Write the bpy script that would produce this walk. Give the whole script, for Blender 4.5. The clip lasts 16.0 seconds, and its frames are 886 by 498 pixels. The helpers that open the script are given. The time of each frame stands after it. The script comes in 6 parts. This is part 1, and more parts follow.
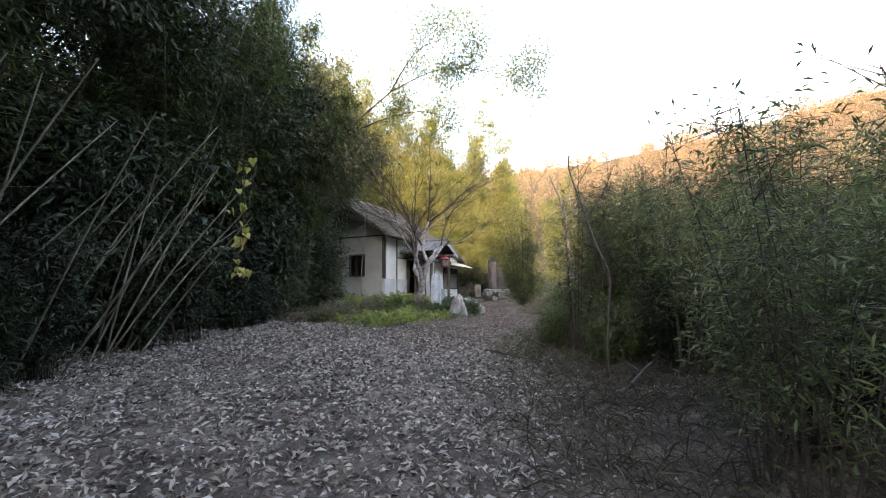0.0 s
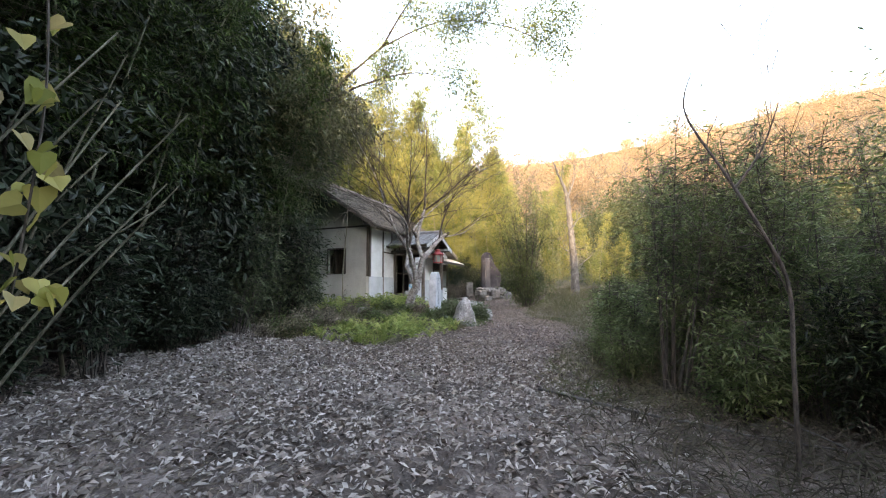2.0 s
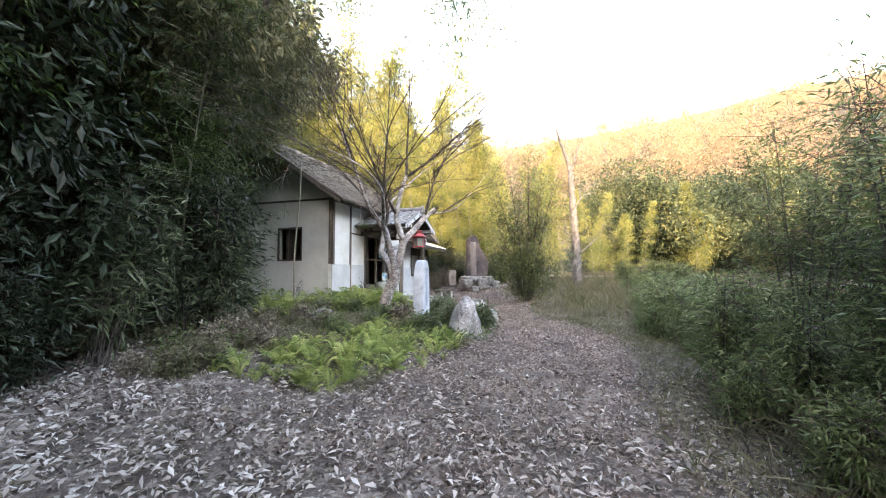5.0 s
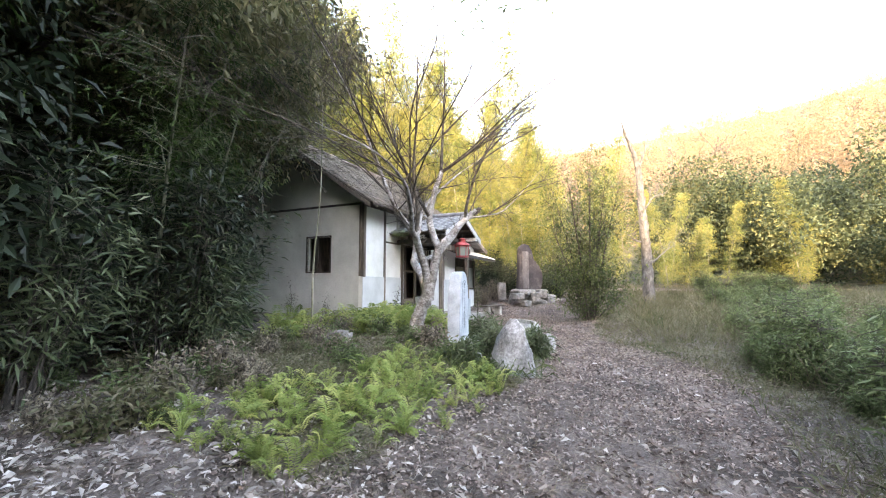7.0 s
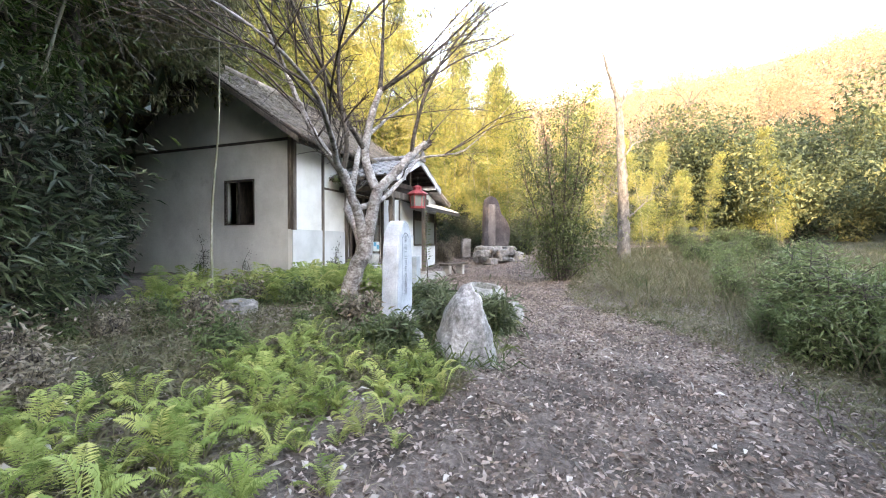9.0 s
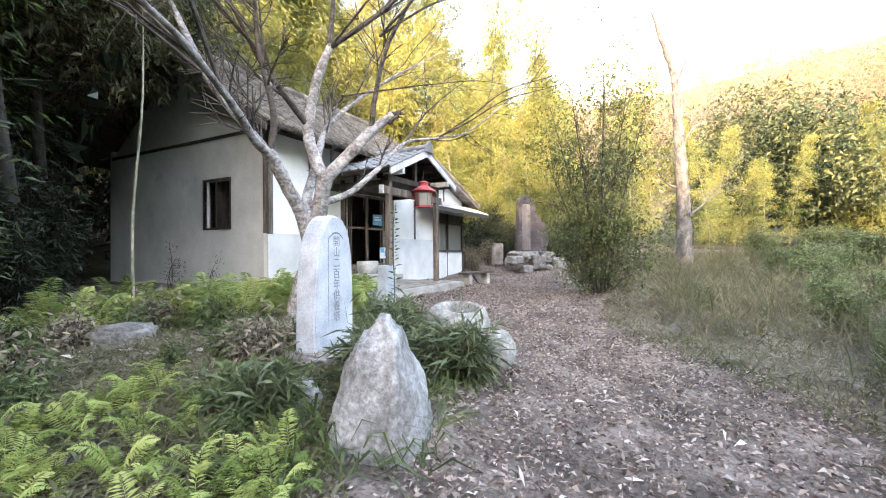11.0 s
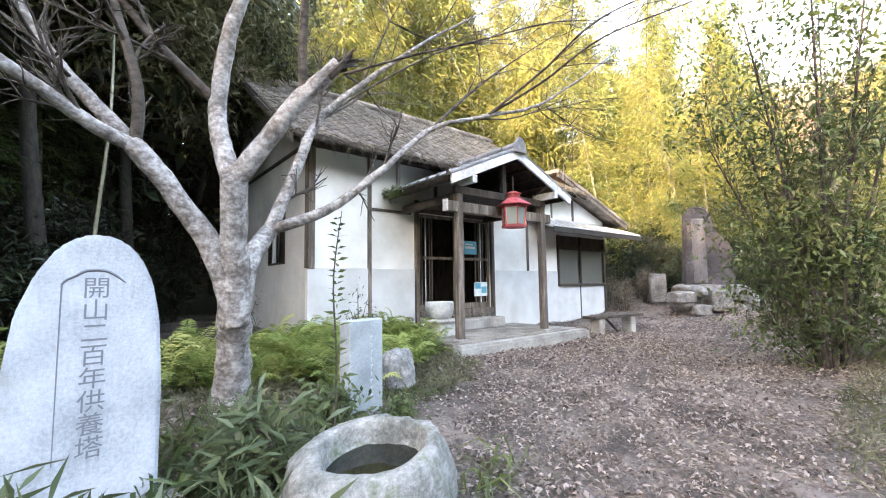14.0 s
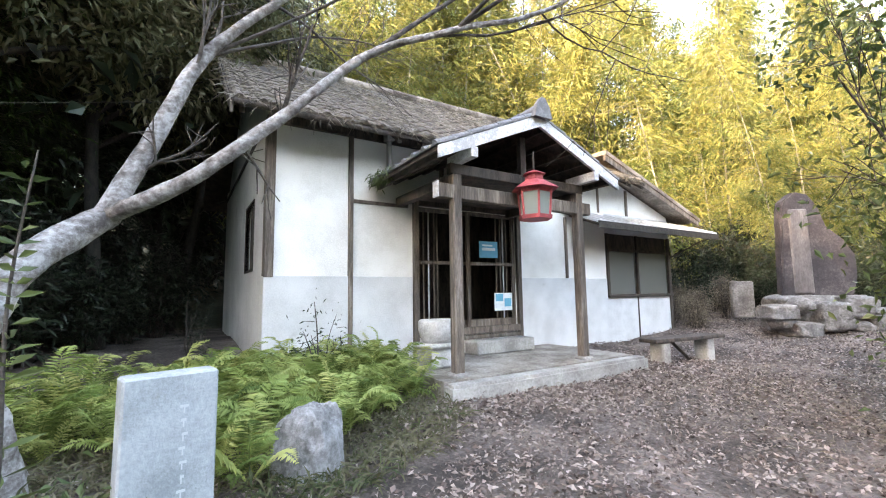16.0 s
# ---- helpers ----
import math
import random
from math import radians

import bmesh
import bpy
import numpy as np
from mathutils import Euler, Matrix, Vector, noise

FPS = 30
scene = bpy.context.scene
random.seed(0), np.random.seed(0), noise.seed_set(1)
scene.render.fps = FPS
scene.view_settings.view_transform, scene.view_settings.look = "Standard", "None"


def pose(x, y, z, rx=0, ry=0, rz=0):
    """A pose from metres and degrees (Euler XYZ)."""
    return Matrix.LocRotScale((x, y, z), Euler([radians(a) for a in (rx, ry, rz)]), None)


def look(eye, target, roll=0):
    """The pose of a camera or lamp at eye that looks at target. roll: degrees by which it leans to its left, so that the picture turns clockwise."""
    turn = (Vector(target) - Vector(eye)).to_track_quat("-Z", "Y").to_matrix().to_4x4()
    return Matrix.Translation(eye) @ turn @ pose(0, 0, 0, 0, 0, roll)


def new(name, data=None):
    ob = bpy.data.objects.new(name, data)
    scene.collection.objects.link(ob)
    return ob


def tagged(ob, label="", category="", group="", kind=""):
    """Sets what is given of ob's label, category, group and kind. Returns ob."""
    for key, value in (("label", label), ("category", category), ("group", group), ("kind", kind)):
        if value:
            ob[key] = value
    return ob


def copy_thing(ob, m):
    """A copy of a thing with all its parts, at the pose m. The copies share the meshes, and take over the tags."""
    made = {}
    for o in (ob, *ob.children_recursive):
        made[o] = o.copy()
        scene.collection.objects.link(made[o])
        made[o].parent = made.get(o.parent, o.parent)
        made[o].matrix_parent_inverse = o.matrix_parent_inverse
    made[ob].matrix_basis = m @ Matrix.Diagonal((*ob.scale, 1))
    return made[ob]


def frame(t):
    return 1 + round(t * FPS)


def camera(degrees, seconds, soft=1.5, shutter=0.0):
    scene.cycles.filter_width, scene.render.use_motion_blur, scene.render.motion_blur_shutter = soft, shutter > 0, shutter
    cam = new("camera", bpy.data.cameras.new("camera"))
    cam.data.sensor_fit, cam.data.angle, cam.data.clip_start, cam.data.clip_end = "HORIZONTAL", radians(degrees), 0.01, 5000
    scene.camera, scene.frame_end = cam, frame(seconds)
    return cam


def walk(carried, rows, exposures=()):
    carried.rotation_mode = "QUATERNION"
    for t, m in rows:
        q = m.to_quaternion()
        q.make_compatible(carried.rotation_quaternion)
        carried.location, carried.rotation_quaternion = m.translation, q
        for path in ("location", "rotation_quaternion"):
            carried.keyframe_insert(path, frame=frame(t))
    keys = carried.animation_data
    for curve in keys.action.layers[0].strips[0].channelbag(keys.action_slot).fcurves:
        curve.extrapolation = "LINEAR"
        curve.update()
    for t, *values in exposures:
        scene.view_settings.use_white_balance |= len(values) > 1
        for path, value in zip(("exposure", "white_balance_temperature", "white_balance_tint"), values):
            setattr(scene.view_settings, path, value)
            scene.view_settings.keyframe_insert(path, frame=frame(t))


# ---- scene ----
cam = camera(92.7, 16.0, soft=1.1)
PATH = [
    (0, (-0.384, -0.859, 1.488), (1.422, -0.03, 1.716), -0.5),
    (0.5, (0.165, -0.32, 1.546), (1.978, 0.493, 1.77), -0.5),
    (1, (0.806, 0.156, 1.583), (2.63, 0.947, 1.799), -0.5),
    (1.5, (1.377, 0.687, 1.684), (3.217, 1.442, 1.89), -0.4),
    (2, (1.956, 1.117, 1.766), (3.809, 1.843, 1.97), -0.4),
    (2.5, (2.426, 1.583, 1.817), (4.288, 2.285, 2.022), -0.5),
    (3, (2.955, 1.921, 1.895), (4.828, 2.589, 2.102), -0.5),
    (3.5, (3.563, 2.263, 1.926), (5.455, 2.878, 2.131), -0.6),
    (4, (4.204, 2.612, 2.02), (6.115, 3.174, 2.203), -0.5),
    (4.2, (4.467, 2.71, 2.013), (6.382, 3.262, 2.182), -0.4),
    (6.3, (6.578, 3.215, 2.13), (8.429, 3.964, 2.243), -0.1),
    (6.5, (6.772, 3.268, 2.101), (8.609, 4.047, 2.24), -0.1),
    (7, (7.317, 3.34, 2.123), (9.129, 4.167, 2.307), -0.1),
    (7.5, (7.868, 3.467, 2.125), (9.687, 4.282, 2.291), -0.1),
    (8, (8.384, 3.563, 2.08), (10.233, 4.32, 2.179), -0.0),
    (8.5, (8.875, 3.656, 2.086), (10.746, 4.361, 2.108), 0.1),
    (9, (9.415, 3.736, 2.086), (11.29, 4.433, 2.068), 0.0),
    (9.2, (9.641, 3.692, 2.063), (11.512, 4.401, 2.038), 0.1),
    (11.3, (12.063, 3.371, 2.062), (13.802, 4.359, 2.084), -0.5),
    (11.5, (12.318, 3.345, 2.076), (14.033, 4.373, 2.103), -0.5),
    (12, (12.891, 3.37, 2.082), (14.539, 4.502, 2.139), -0.5),
    (12.5, (13.484, 3.382, 2.124), (15.044, 4.63, 2.223), -0.5),
    (13, (14.03, 3.46, 2.127), (15.486, 4.824, 2.259), -0.7),
    (13.5, (14.548, 3.602, 2.171), (15.901, 5.067, 2.322), -0.7),
    (14, (14.995, 3.687, 2.171), (16.259, 5.228, 2.336), -0.8),
    (14.5, (15.435, 3.927, 2.212), (16.632, 5.519, 2.391), -0.8),
    (15, (15.946, 4.098, 2.204), (17.087, 5.729, 2.398), -0.9),
    (15.5, (16.38, 4.371, 2.167), (17.473, 6.033, 2.372), -1.0),
    (16, (16.849, 4.673, 2.221), (17.897, 6.364, 2.426), -0.8),
]
walk(cam, [(t, look(eye, target, roll)) for t, eye, target, roll in PATH],
     [(0.0, 3.48, 9100, 18), (2.0, 3.74, 9100, 18), (4.0, 4.03, 9100, 18), (6.5, 4.54, 9100, 18), (7.2, 4.46, 9100, 18), (9.0, 4.52, 9100, 18), (12.0, 4.64, 9100, 18), (16.0, 4.57, 9100, 18)])

# ---- light ----
SUN_UP, SUN_AZ = 16.0, 192.0          # degrees; the direction in which the sun stands, from +x counter-clockwise
world = bpy.data.worlds.new("sky")
scene.world = world
world.use_nodes = True
wn = world.node_tree.nodes
sky = wn.new("ShaderNodeTexSky")
sky.sky_type, sky.sun_disc = "NISHITA", False
sky.sun_elevation, sky.sun_rotation = radians(SUN_UP), radians(90 - SUN_AZ)
sky.air_density, sky.dust_density = 1.0, 0.8
wn["Background"].inputs["Strength"].default_value = 0.15
world.node_tree.links.new(sky.outputs[0], wn["Background"].inputs["Color"])
sun = new("sun", bpy.data.lights.new("sun", "SUN"))
sun.data.energy, sun.data.angle, sun.data.color = 1.15, radians(0.5), (1.0, 0.86, 0.66)
su, sa = radians(SUN_UP), radians(SUN_AZ)
sun.matrix_world = look((math.cos(sa) * math.cos(su) * 50, math.sin(sa) * math.cos(su) * 50, math.sin(su) * 50), (0, 0, 0))

# ---- materials ----
R = np.random.default_rng(7)


def mat(name, rough=0.8, metal=0.0):
    m = bpy.data.materials.new(name)
    m.use_nodes = True
    b = m.node_tree.nodes["Principled BSDF"]
    b.inputs["Roughness"].default_value, b.inputs["Metallic"].default_value = rough, metal
    return m, m.node_tree.nodes, m.node_tree.links, b


def ramp(nodes, stops):
    r = nodes.new("ShaderNodeValToRGB")
    while len(r.color_ramp.elements) < len(stops):
        r.color_ramp.elements.new(0.5)
    for e, (p, c) in zip(r.color_ramp.elements, stops):
        e.position, e.color = p, (*c, 1)
    return r


def noise_node(nodes, links, scale, detail=6.0, rough=0.6, stretch=(1, 1, 1)):
    tc = nodes.new("ShaderNodeTexCoord")
    mp = nodes.new("ShaderNodeMapping")
    mp.inputs["Scale"].default_value = stretch
    n = nodes.new("ShaderNodeTexNoise")
    n.inputs["Scale"].default_value, n.inputs["Detail"].default_value, n.inputs["Roughness"].default_value = scale, detail, rough
    links.new(tc.outputs["Object"], mp.inputs["Vector"])
    links.new(mp.outputs["Vector"], n.inputs["Vector"])
    return n


def surface(name, stops, scale=3.0, rough=0.85, bump=0.3, fine=40.0, stretch=(1, 1, 1), dirt=None, metal=0.0, dist=0.02, vary=0.0):
    """A surface with two scales of colour variation and a fine relief; dirt: (colour, threshold, scale)."""
    m, nodes, links, b = mat(name, rough, metal)
    a, f = noise_node(nodes, links, scale, stretch=stretch), noise_node(nodes, links, fine, 8, 0.7, stretch)
    mixv = nodes.new("ShaderNodeMath")
    mixv.operation = "MULTIPLY_ADD"
    mixv.inputs[1].default_value, mixv.inputs[2].default_value = 0.75, -0.375
    links.new(f.outputs["Fac"], mixv.inputs[0])
    add = nodes.new("ShaderNodeMath")
    links.new(a.outputs["Fac"], add.inputs[0])
    links.new(mixv.outputs[0], add.inputs[1])
    r = ramp(nodes, [(0.5 + (p - 0.5) * 0.62, c) for p, c in stops])
    links.new(add.outputs[0], r.inputs["Fac"])
    colour = r.outputs["Color"]
    if dirt:
        d = noise_node(nodes, links, dirt[2], 8, 0.65)
        dr = ramp(nodes, [(dirt[1], (0, 0, 0)), (min(1, dirt[1] + 0.16), (1, 1, 1))])
        links.new(d.outputs["Fac"], dr.inputs["Fac"])
        mx = nodes.new("ShaderNodeMix")
        mx.data_type = "RGBA"
        links.new(dr.outputs["Color"], mx.inputs["Factor"])
        links.new(colour, mx.inputs["A"])
        mx.inputs["B"].default_value = (*dirt[0], 1)
        colour = mx.outputs["Result"]
    if vary:
        oi = nodes.new("ShaderNodeObjectInfo")
        hs = nodes.new("ShaderNodeHueSaturation")
        ma = nodes.new("ShaderNodeMath")
        ma.operation = "MULTIPLY_ADD"
        ma.inputs[1].default_value, ma.inputs[2].default_value = 2 * vary, 1 - vary
        links.new(oi.outputs["Random"], ma.inputs[0])
        links.new(ma.outputs[0], hs.inputs["Value"])
        links.new(colour, hs.inputs["Color"])
        colour = hs.outputs["Color"]
    links.new(colour, b.inputs["Base Color"])
    bp = nodes.new("ShaderNodeBump")
    bp.inputs["Strength"].default_value, bp.inputs["Distance"].default_value = bump, dist
    links.new(f.outputs["Fac"], bp.inputs["Height"])
    links.new(bp.outputs["Normal"], b.inputs["Normal"])
    return m


def leafy(name, colours, through_it=0.4, rough=0.5, by_object=False, clump=0.0):
    """Leaf material: each leaf its own tint, whole clumps lighter or darker, some light shining through."""
    m, nodes, links, b = mat(name, rough)
    b.inputs["Specular IOR Level"].default_value = 0.25
    geo = nodes.new("ShaderNodeNewGeometry")
    r = ramp(nodes, [(k / max(1, len(colours) - 1), c) for k, c in enumerate(colours)])
    fac = nodes.new("ShaderNodeObjectInfo").outputs["Random"] if by_object else geo.outputs["Random Per Island"]
    if clump:
        big = noise_node(nodes, links, clump, 3, 0.5)
        wide = nodes.new("ShaderNodeMath")
        wide.operation = "MULTIPLY_ADD"
        wide.inputs[1].default_value, wide.inputs[2].default_value = 2.2, -0.85
        links.new(big.outputs["Fac"], wide.inputs[0])
        both = nodes.new("ShaderNodeMath")
        both.operation = "MULTIPLY_ADD"
        both.inputs[1].default_value = 0.5
        links.new(fac, both.inputs[0])
        links.new(wide.outputs[0], both.inputs[2])
        fac = both.outputs[0]
    links.new(fac, r.inputs["Fac"])
    links.new(r.outputs["Color"], b.inputs["Base Color"])
    t = nodes.new("ShaderNodeBsdfTranslucent")
    links.new(r.outputs["Color"], t.inputs["Color"])
    mx = nodes.new("ShaderNodeMixShader")
    mx.inputs[0].default_value = through_it
    links.new(b.outputs[0], mx.inputs[1])
    links.new(t.outputs[0], mx.inputs[2])
    links.new(mx.outputs[0], nodes["Material Output"].inputs["Surface"])
    return m


def plain(name, colour, rough=0.6, metal=0.0):
    m, nodes, links, b = mat(name, rough, metal)
    b.inputs["Base Color"].default_value = (*colour, 1)
    return m


M_SOIL = surface("litter_soil", [(0.25, (0.04, 0.031, 0.028)), (0.5, (0.1, 0.08, 0.073)), (0.75, (0.21, 0.172, 0.16))], 1.3, 0.95, 0.9, 26, dirt=((0.07, 0.06, 0.045), 0.6, 0.35), dist=0.05)
# woodland floor, darkened so sunlit ground between far trees doesn't show bright
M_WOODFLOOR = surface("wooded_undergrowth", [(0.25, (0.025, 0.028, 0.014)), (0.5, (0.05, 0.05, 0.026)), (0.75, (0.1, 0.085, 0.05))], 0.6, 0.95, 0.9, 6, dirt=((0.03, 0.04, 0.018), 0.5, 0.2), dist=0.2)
M_PLASTER = surface("white_plaster", [(0.2, (0.68, 0.67, 0.64)), (0.55, (0.84, 0.83, 0.81)), (0.8, (0.87, 0.865, 0.85))], 1.2, 0.9, 0.12, 60, dirt=((0.5, 0.46, 0.4), 0.66, 1.7))
M_DADO = surface("grey_plaster", [(0.25, (0.5, 0.51, 0.52)), (0.6, (0.62, 0.63, 0.64)), (0.8, (0.67, 0.68, 0.69))], 1.5, 0.9, 0.15, 50, dirt=((0.36, 0.36, 0.34), 0.65, 2.2))
M_MORTAR = surface("grey_gable_mortar", [(0.25, (0.5, 0.49, 0.47)), (0.6, (0.64, 0.63, 0.605)), (0.85, (0.74, 0.73, 0.7))], 0.8, 0.92, 0.15, 45, dirt=((0.33, 0.31, 0.28), 0.62, 0.9))
M_TIMBER = surface("weathered_timber", [(0.25, (0.06, 0.048, 0.04)), (0.6, (0.15, 0.12, 0.1)), (0.8, (0.25, 0.21, 0.18))], 2.0, 0.8, 0.4, 14, (6, 6, 0.6), vary=0.2)
M_DARKWOOD = surface("dark_timber", [(0.3, (0.025, 0.019, 0.015)), (0.7, (0.08, 0.06, 0.05))], 2.0, 0.8, 0.3, 14, (4, 4, 1))
M_WHITEWOOD = surface("white_painted_board", [(0.3, (0.42, 0.42, 0.43)), (0.6, (0.68, 0.69, 0.71))], 5.0, 0.7, 0.2, 40, dirt=((0.2, 0.19, 0.18), 0.58, 5))
M_TILE = surface("grey_roof_tile", [(0.25, (0.1, 0.1, 0.105)), (0.6, (0.2, 0.2, 0.21)), (0.8, (0.3, 0.3, 0.31))], 2.5, 0.55, 0.2, 30, dirt=((0.12, 0.1, 0.07), 0.6, 1.5), vary=0.3)
M_OLDROOF = surface("mossy_old_roof", [(0.25, (0.08, 0.062, 0.05)), (0.55, (0.19, 0.155, 0.13)), (0.8, (0.33, 0.28, 0.235))], 2.0, 0.9, 0.5, 25, dirt=((0.12, 0.1, 0.06), 0.58, 0.8), vary=0.3)
M_METAL = surface("galvanised_sheet", [(0.3, (0.45, 0.47, 0.48)), (0.7, (0.66, 0.68, 0.7))], 3.0, 0.4, 0.1, 30, metal=0.7, dirt=((0.3, 0.22, 0.16), 0.62, 2.5))
M_STONE = surface("pale_granite", [(0.2, (0.26, 0.29, 0.325)), (0.5, (0.36, 0.4, 0.45)), (0.8, (0.45, 0.49, 0.545))], 3.5, 0.8, 0.4, 55, dirt=((0.26, 0.26, 0.23), 0.6, 2.6))
M_MARKER = surface("weathered_marker_stone", [(0.2, (0.2, 0.23, 0.25)), (0.5, (0.28, 0.32, 0.345)), (0.8, (0.36, 0.4, 0.43))], 3.5, 0.85, 0.4, 55, dirt=((0.2, 0.21, 0.19), 0.58, 3))
M_ROCK = surface("lichened_rock", [(0.2, (0.12, 0.12, 0.12)), (0.5, (0.24, 0.24, 0.245)), (0.8, (0.4, 0.4, 0.415))], 3.0, 0.88, 0.8, 24, dirt=((0.06, 0.055, 0.055), 0.58, 3.2), dist=0.035)
M_OLDSTONE = surface("brown_old_stone", [(0.25, (0.02, 0.016, 0.018)), (0.55, (0.042, 0.034, 0.037)), (0.8, (0.085, 0.07, 0.072))], 2.0, 0.85, 0.5, 25, dirt=((0.2, 0.19, 0.18), 0.72, 7), dist=0.03)
M_WORNFACE = surface("worn_carved_face", [(0.25, (0.075, 0.064, 0.064)), (0.6, (0.13, 0.115, 0.113)), (0.8, (0.2, 0.18, 0.175))], 3.0, 0.88, 0.4, 30, (1, 1, 0.35))
M_GREYSTONE = surface("dull_grey_stone", [(0.2, (0.08, 0.075, 0.07)), (0.5, (0.15, 0.14, 0.135)), (0.8, (0.26, 0.25, 0.245))], 3.0, 0.9, 0.8, 22, dirt=((0.06, 0.065, 0.04), 0.58, 2.5), dist=0.03)
M_CONCRETE = surface("worn_concrete", [(0.25, (0.2, 0.19, 0.18)), (0.6, (0.33, 0.32, 0.305)), (0.8, (0.42, 0.41, 0.39))], 2.5, 0.9, 0.35, 35, dirt=((0.2, 0.18, 0.15), 0.62, 1.6))
M_PORCH = surface("dirty_porch_floor", [(0.25, (0.14, 0.12, 0.105)), (0.55, (0.26, 0.235, 0.21)), (0.8, (0.36, 0.34, 0.315))], 2.2, 0.95, 0.5, 22, dirt=((0.12, 0.095, 0.08), 0.55, 1.8))
M_BARK = surface("smooth_grey_bark", [(0.2, (0.11, 0.095, 0.09)), (0.45, (0.23, 0.21, 0.205)), (0.62, (0.33, 0.315, 0.315)), (0.8, (0.47, 0.455, 0.455))], 6.0, 0.88, 0.8, 24, (1, 1, 1.25), dirt=((0.12, 0.1, 0.093), 0.58, 6))
M_PALEBARK = surface("pale_dead_bark", [(0.25, (0.04, 0.038, 0.038)), (0.55, (0.1, 0.096, 0.096)), (0.8, (0.17, 0.165, 0.165))], 4.0, 0.85, 0.5, 25, (2, 2, 1.1), dirt=((0.15, 0.13, 0.12), 0.64, 3))
# brown twig bark, darkened the way high boughs look against bright sky
M_TWIGBARK = surface("brown_twig_bark", [(0.3, (0.03, 0.024, 0.02)), (0.7, (0.095, 0.078, 0.068))], 6.0, 0.9, 0.4, 25, (1, 1, 2))
M_DARKBARK = surface("dark_bark", [(0.3, (0.025, 0.02, 0.018)), (0.7, (0.08, 0.066, 0.058))], 6.0, 0.9, 0.4, 25, (3, 3, 1))
M_CULM = surface("bamboo_culm", [(0.3, (0.08, 0.085, 0.05)), (0.6, (0.16, 0.155, 0.11)), (0.8, (0.3, 0.28, 0.23))], 2.0, 0.5, 0.1, 30, (2, 2, 0.6), vary=0.35)
M_RED = surface("faded_red_paint", [(0.3, (0.3, 0.045, 0.055)), (0.6, (0.42, 0.065, 0.08)), (0.85, (0.5, 0.14, 0.14))], 8.0, 0.6, 0.15, 50)
M_LAMPGLASS = plain("frosted_glass", (0.2, 0.25, 0.24), 0.3)
M_DIM = plain("dim_interior", (0.05, 0.045, 0.04), 0.9)
M_PAPER = surface("paper_notice", [(0.4, (0.62, 0.68, 0.7)), (0.6, (0.72, 0.76, 0.78))], 6, 0.8, 0.05, 30)
M_BLUE = plain("blue_print", (0.08, 0.38, 0.55), 0.7)
M_CUT = plain("cut_stone", (0.42, 0.45, 0.48), 0.9)
# dark colour laid on the stele's face for shade inside the cuts
M_CUTSHADE = plain("cut_letter_shade", (0.14, 0.155, 0.18), 0.8)
M_WINDOW = plain("dusty_pane", (0.13, 0.135, 0.125), 0.35)
M_LITTER = leafy("dry_leaves", [(0.05, 0.04, 0.036), (0.16, 0.135, 0.125), (0.3, 0.27, 0.255), (0.5, 0.47, 0.45), (0.13, 0.095, 0.08)], 0.1, 0.6)
M_CRUMBS = leafy("leaf_crumbs", [(0.045, 0.034, 0.031), (0.19, 0.148, 0.136), (0.11, 0.086, 0.08), (0.38, 0.32, 0.3), (0.22, 0.175, 0.16)], 0.1, 0.8)
M_DRYGRASS = leafy("dry_grass", [(0.13, 0.11, 0.09), (0.26, 0.225, 0.185), (0.19, 0.165, 0.12), (0.08, 0.068, 0.058)], 0.2, 0.8)
# evergreen and bamboo tints lowered further for the grove's deep shade
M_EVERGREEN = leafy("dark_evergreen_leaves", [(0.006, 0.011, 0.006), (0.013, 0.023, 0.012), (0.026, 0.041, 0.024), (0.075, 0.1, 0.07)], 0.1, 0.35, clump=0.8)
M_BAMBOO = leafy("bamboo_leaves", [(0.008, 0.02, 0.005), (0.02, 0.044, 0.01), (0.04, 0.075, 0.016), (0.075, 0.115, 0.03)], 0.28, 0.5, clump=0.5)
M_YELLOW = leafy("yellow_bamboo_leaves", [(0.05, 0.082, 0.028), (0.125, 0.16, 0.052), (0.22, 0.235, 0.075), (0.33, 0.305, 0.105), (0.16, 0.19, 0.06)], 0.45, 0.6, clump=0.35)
M_SHRUB = leafy("shrub_leaves", [(0.035, 0.06, 0.026), (0.085, 0.125, 0.052), (0.14, 0.18, 0.085), (0.24, 0.26, 0.12)], 0.35, 0.5, clump=0.8)
M_FARGREEN = leafy("far_evergreen_leaves", [(0.018, 0.03, 0.018), (0.035, 0.052, 0.03), (0.06, 0.08, 0.04), (0.11, 0.12, 0.055), (0.18, 0.17, 0.07)], 0.2, 0.6, clump=0.2)
M_BUSH = leafy("glossy_bush_leaves", [(0.025, 0.046, 0.016), (0.055, 0.085, 0.03), (0.1, 0.125, 0.045), (0.17, 0.185, 0.08)], 0.3, 0.32, clump=0.9)
M_WEED = leafy("dull_weeds", [(0.04, 0.058, 0.025), (0.08, 0.098, 0.045), (0.11, 0.105, 0.06), (0.17, 0.15, 0.105), (0.07, 0.09, 0.042), (0.24, 0.21, 0.16)], 0.3, 0.6, clump=0.9)
M_FERN = leafy("fern_fronds", [(0.1, 0.155, 0.045), (0.2, 0.28, 0.08), (0.38, 0.45, 0.17), (0.15, 0.22, 0.06), (0.47, 0.48, 0.19), (0.27, 0.35, 0.11)], 0.45, 0.6, True)
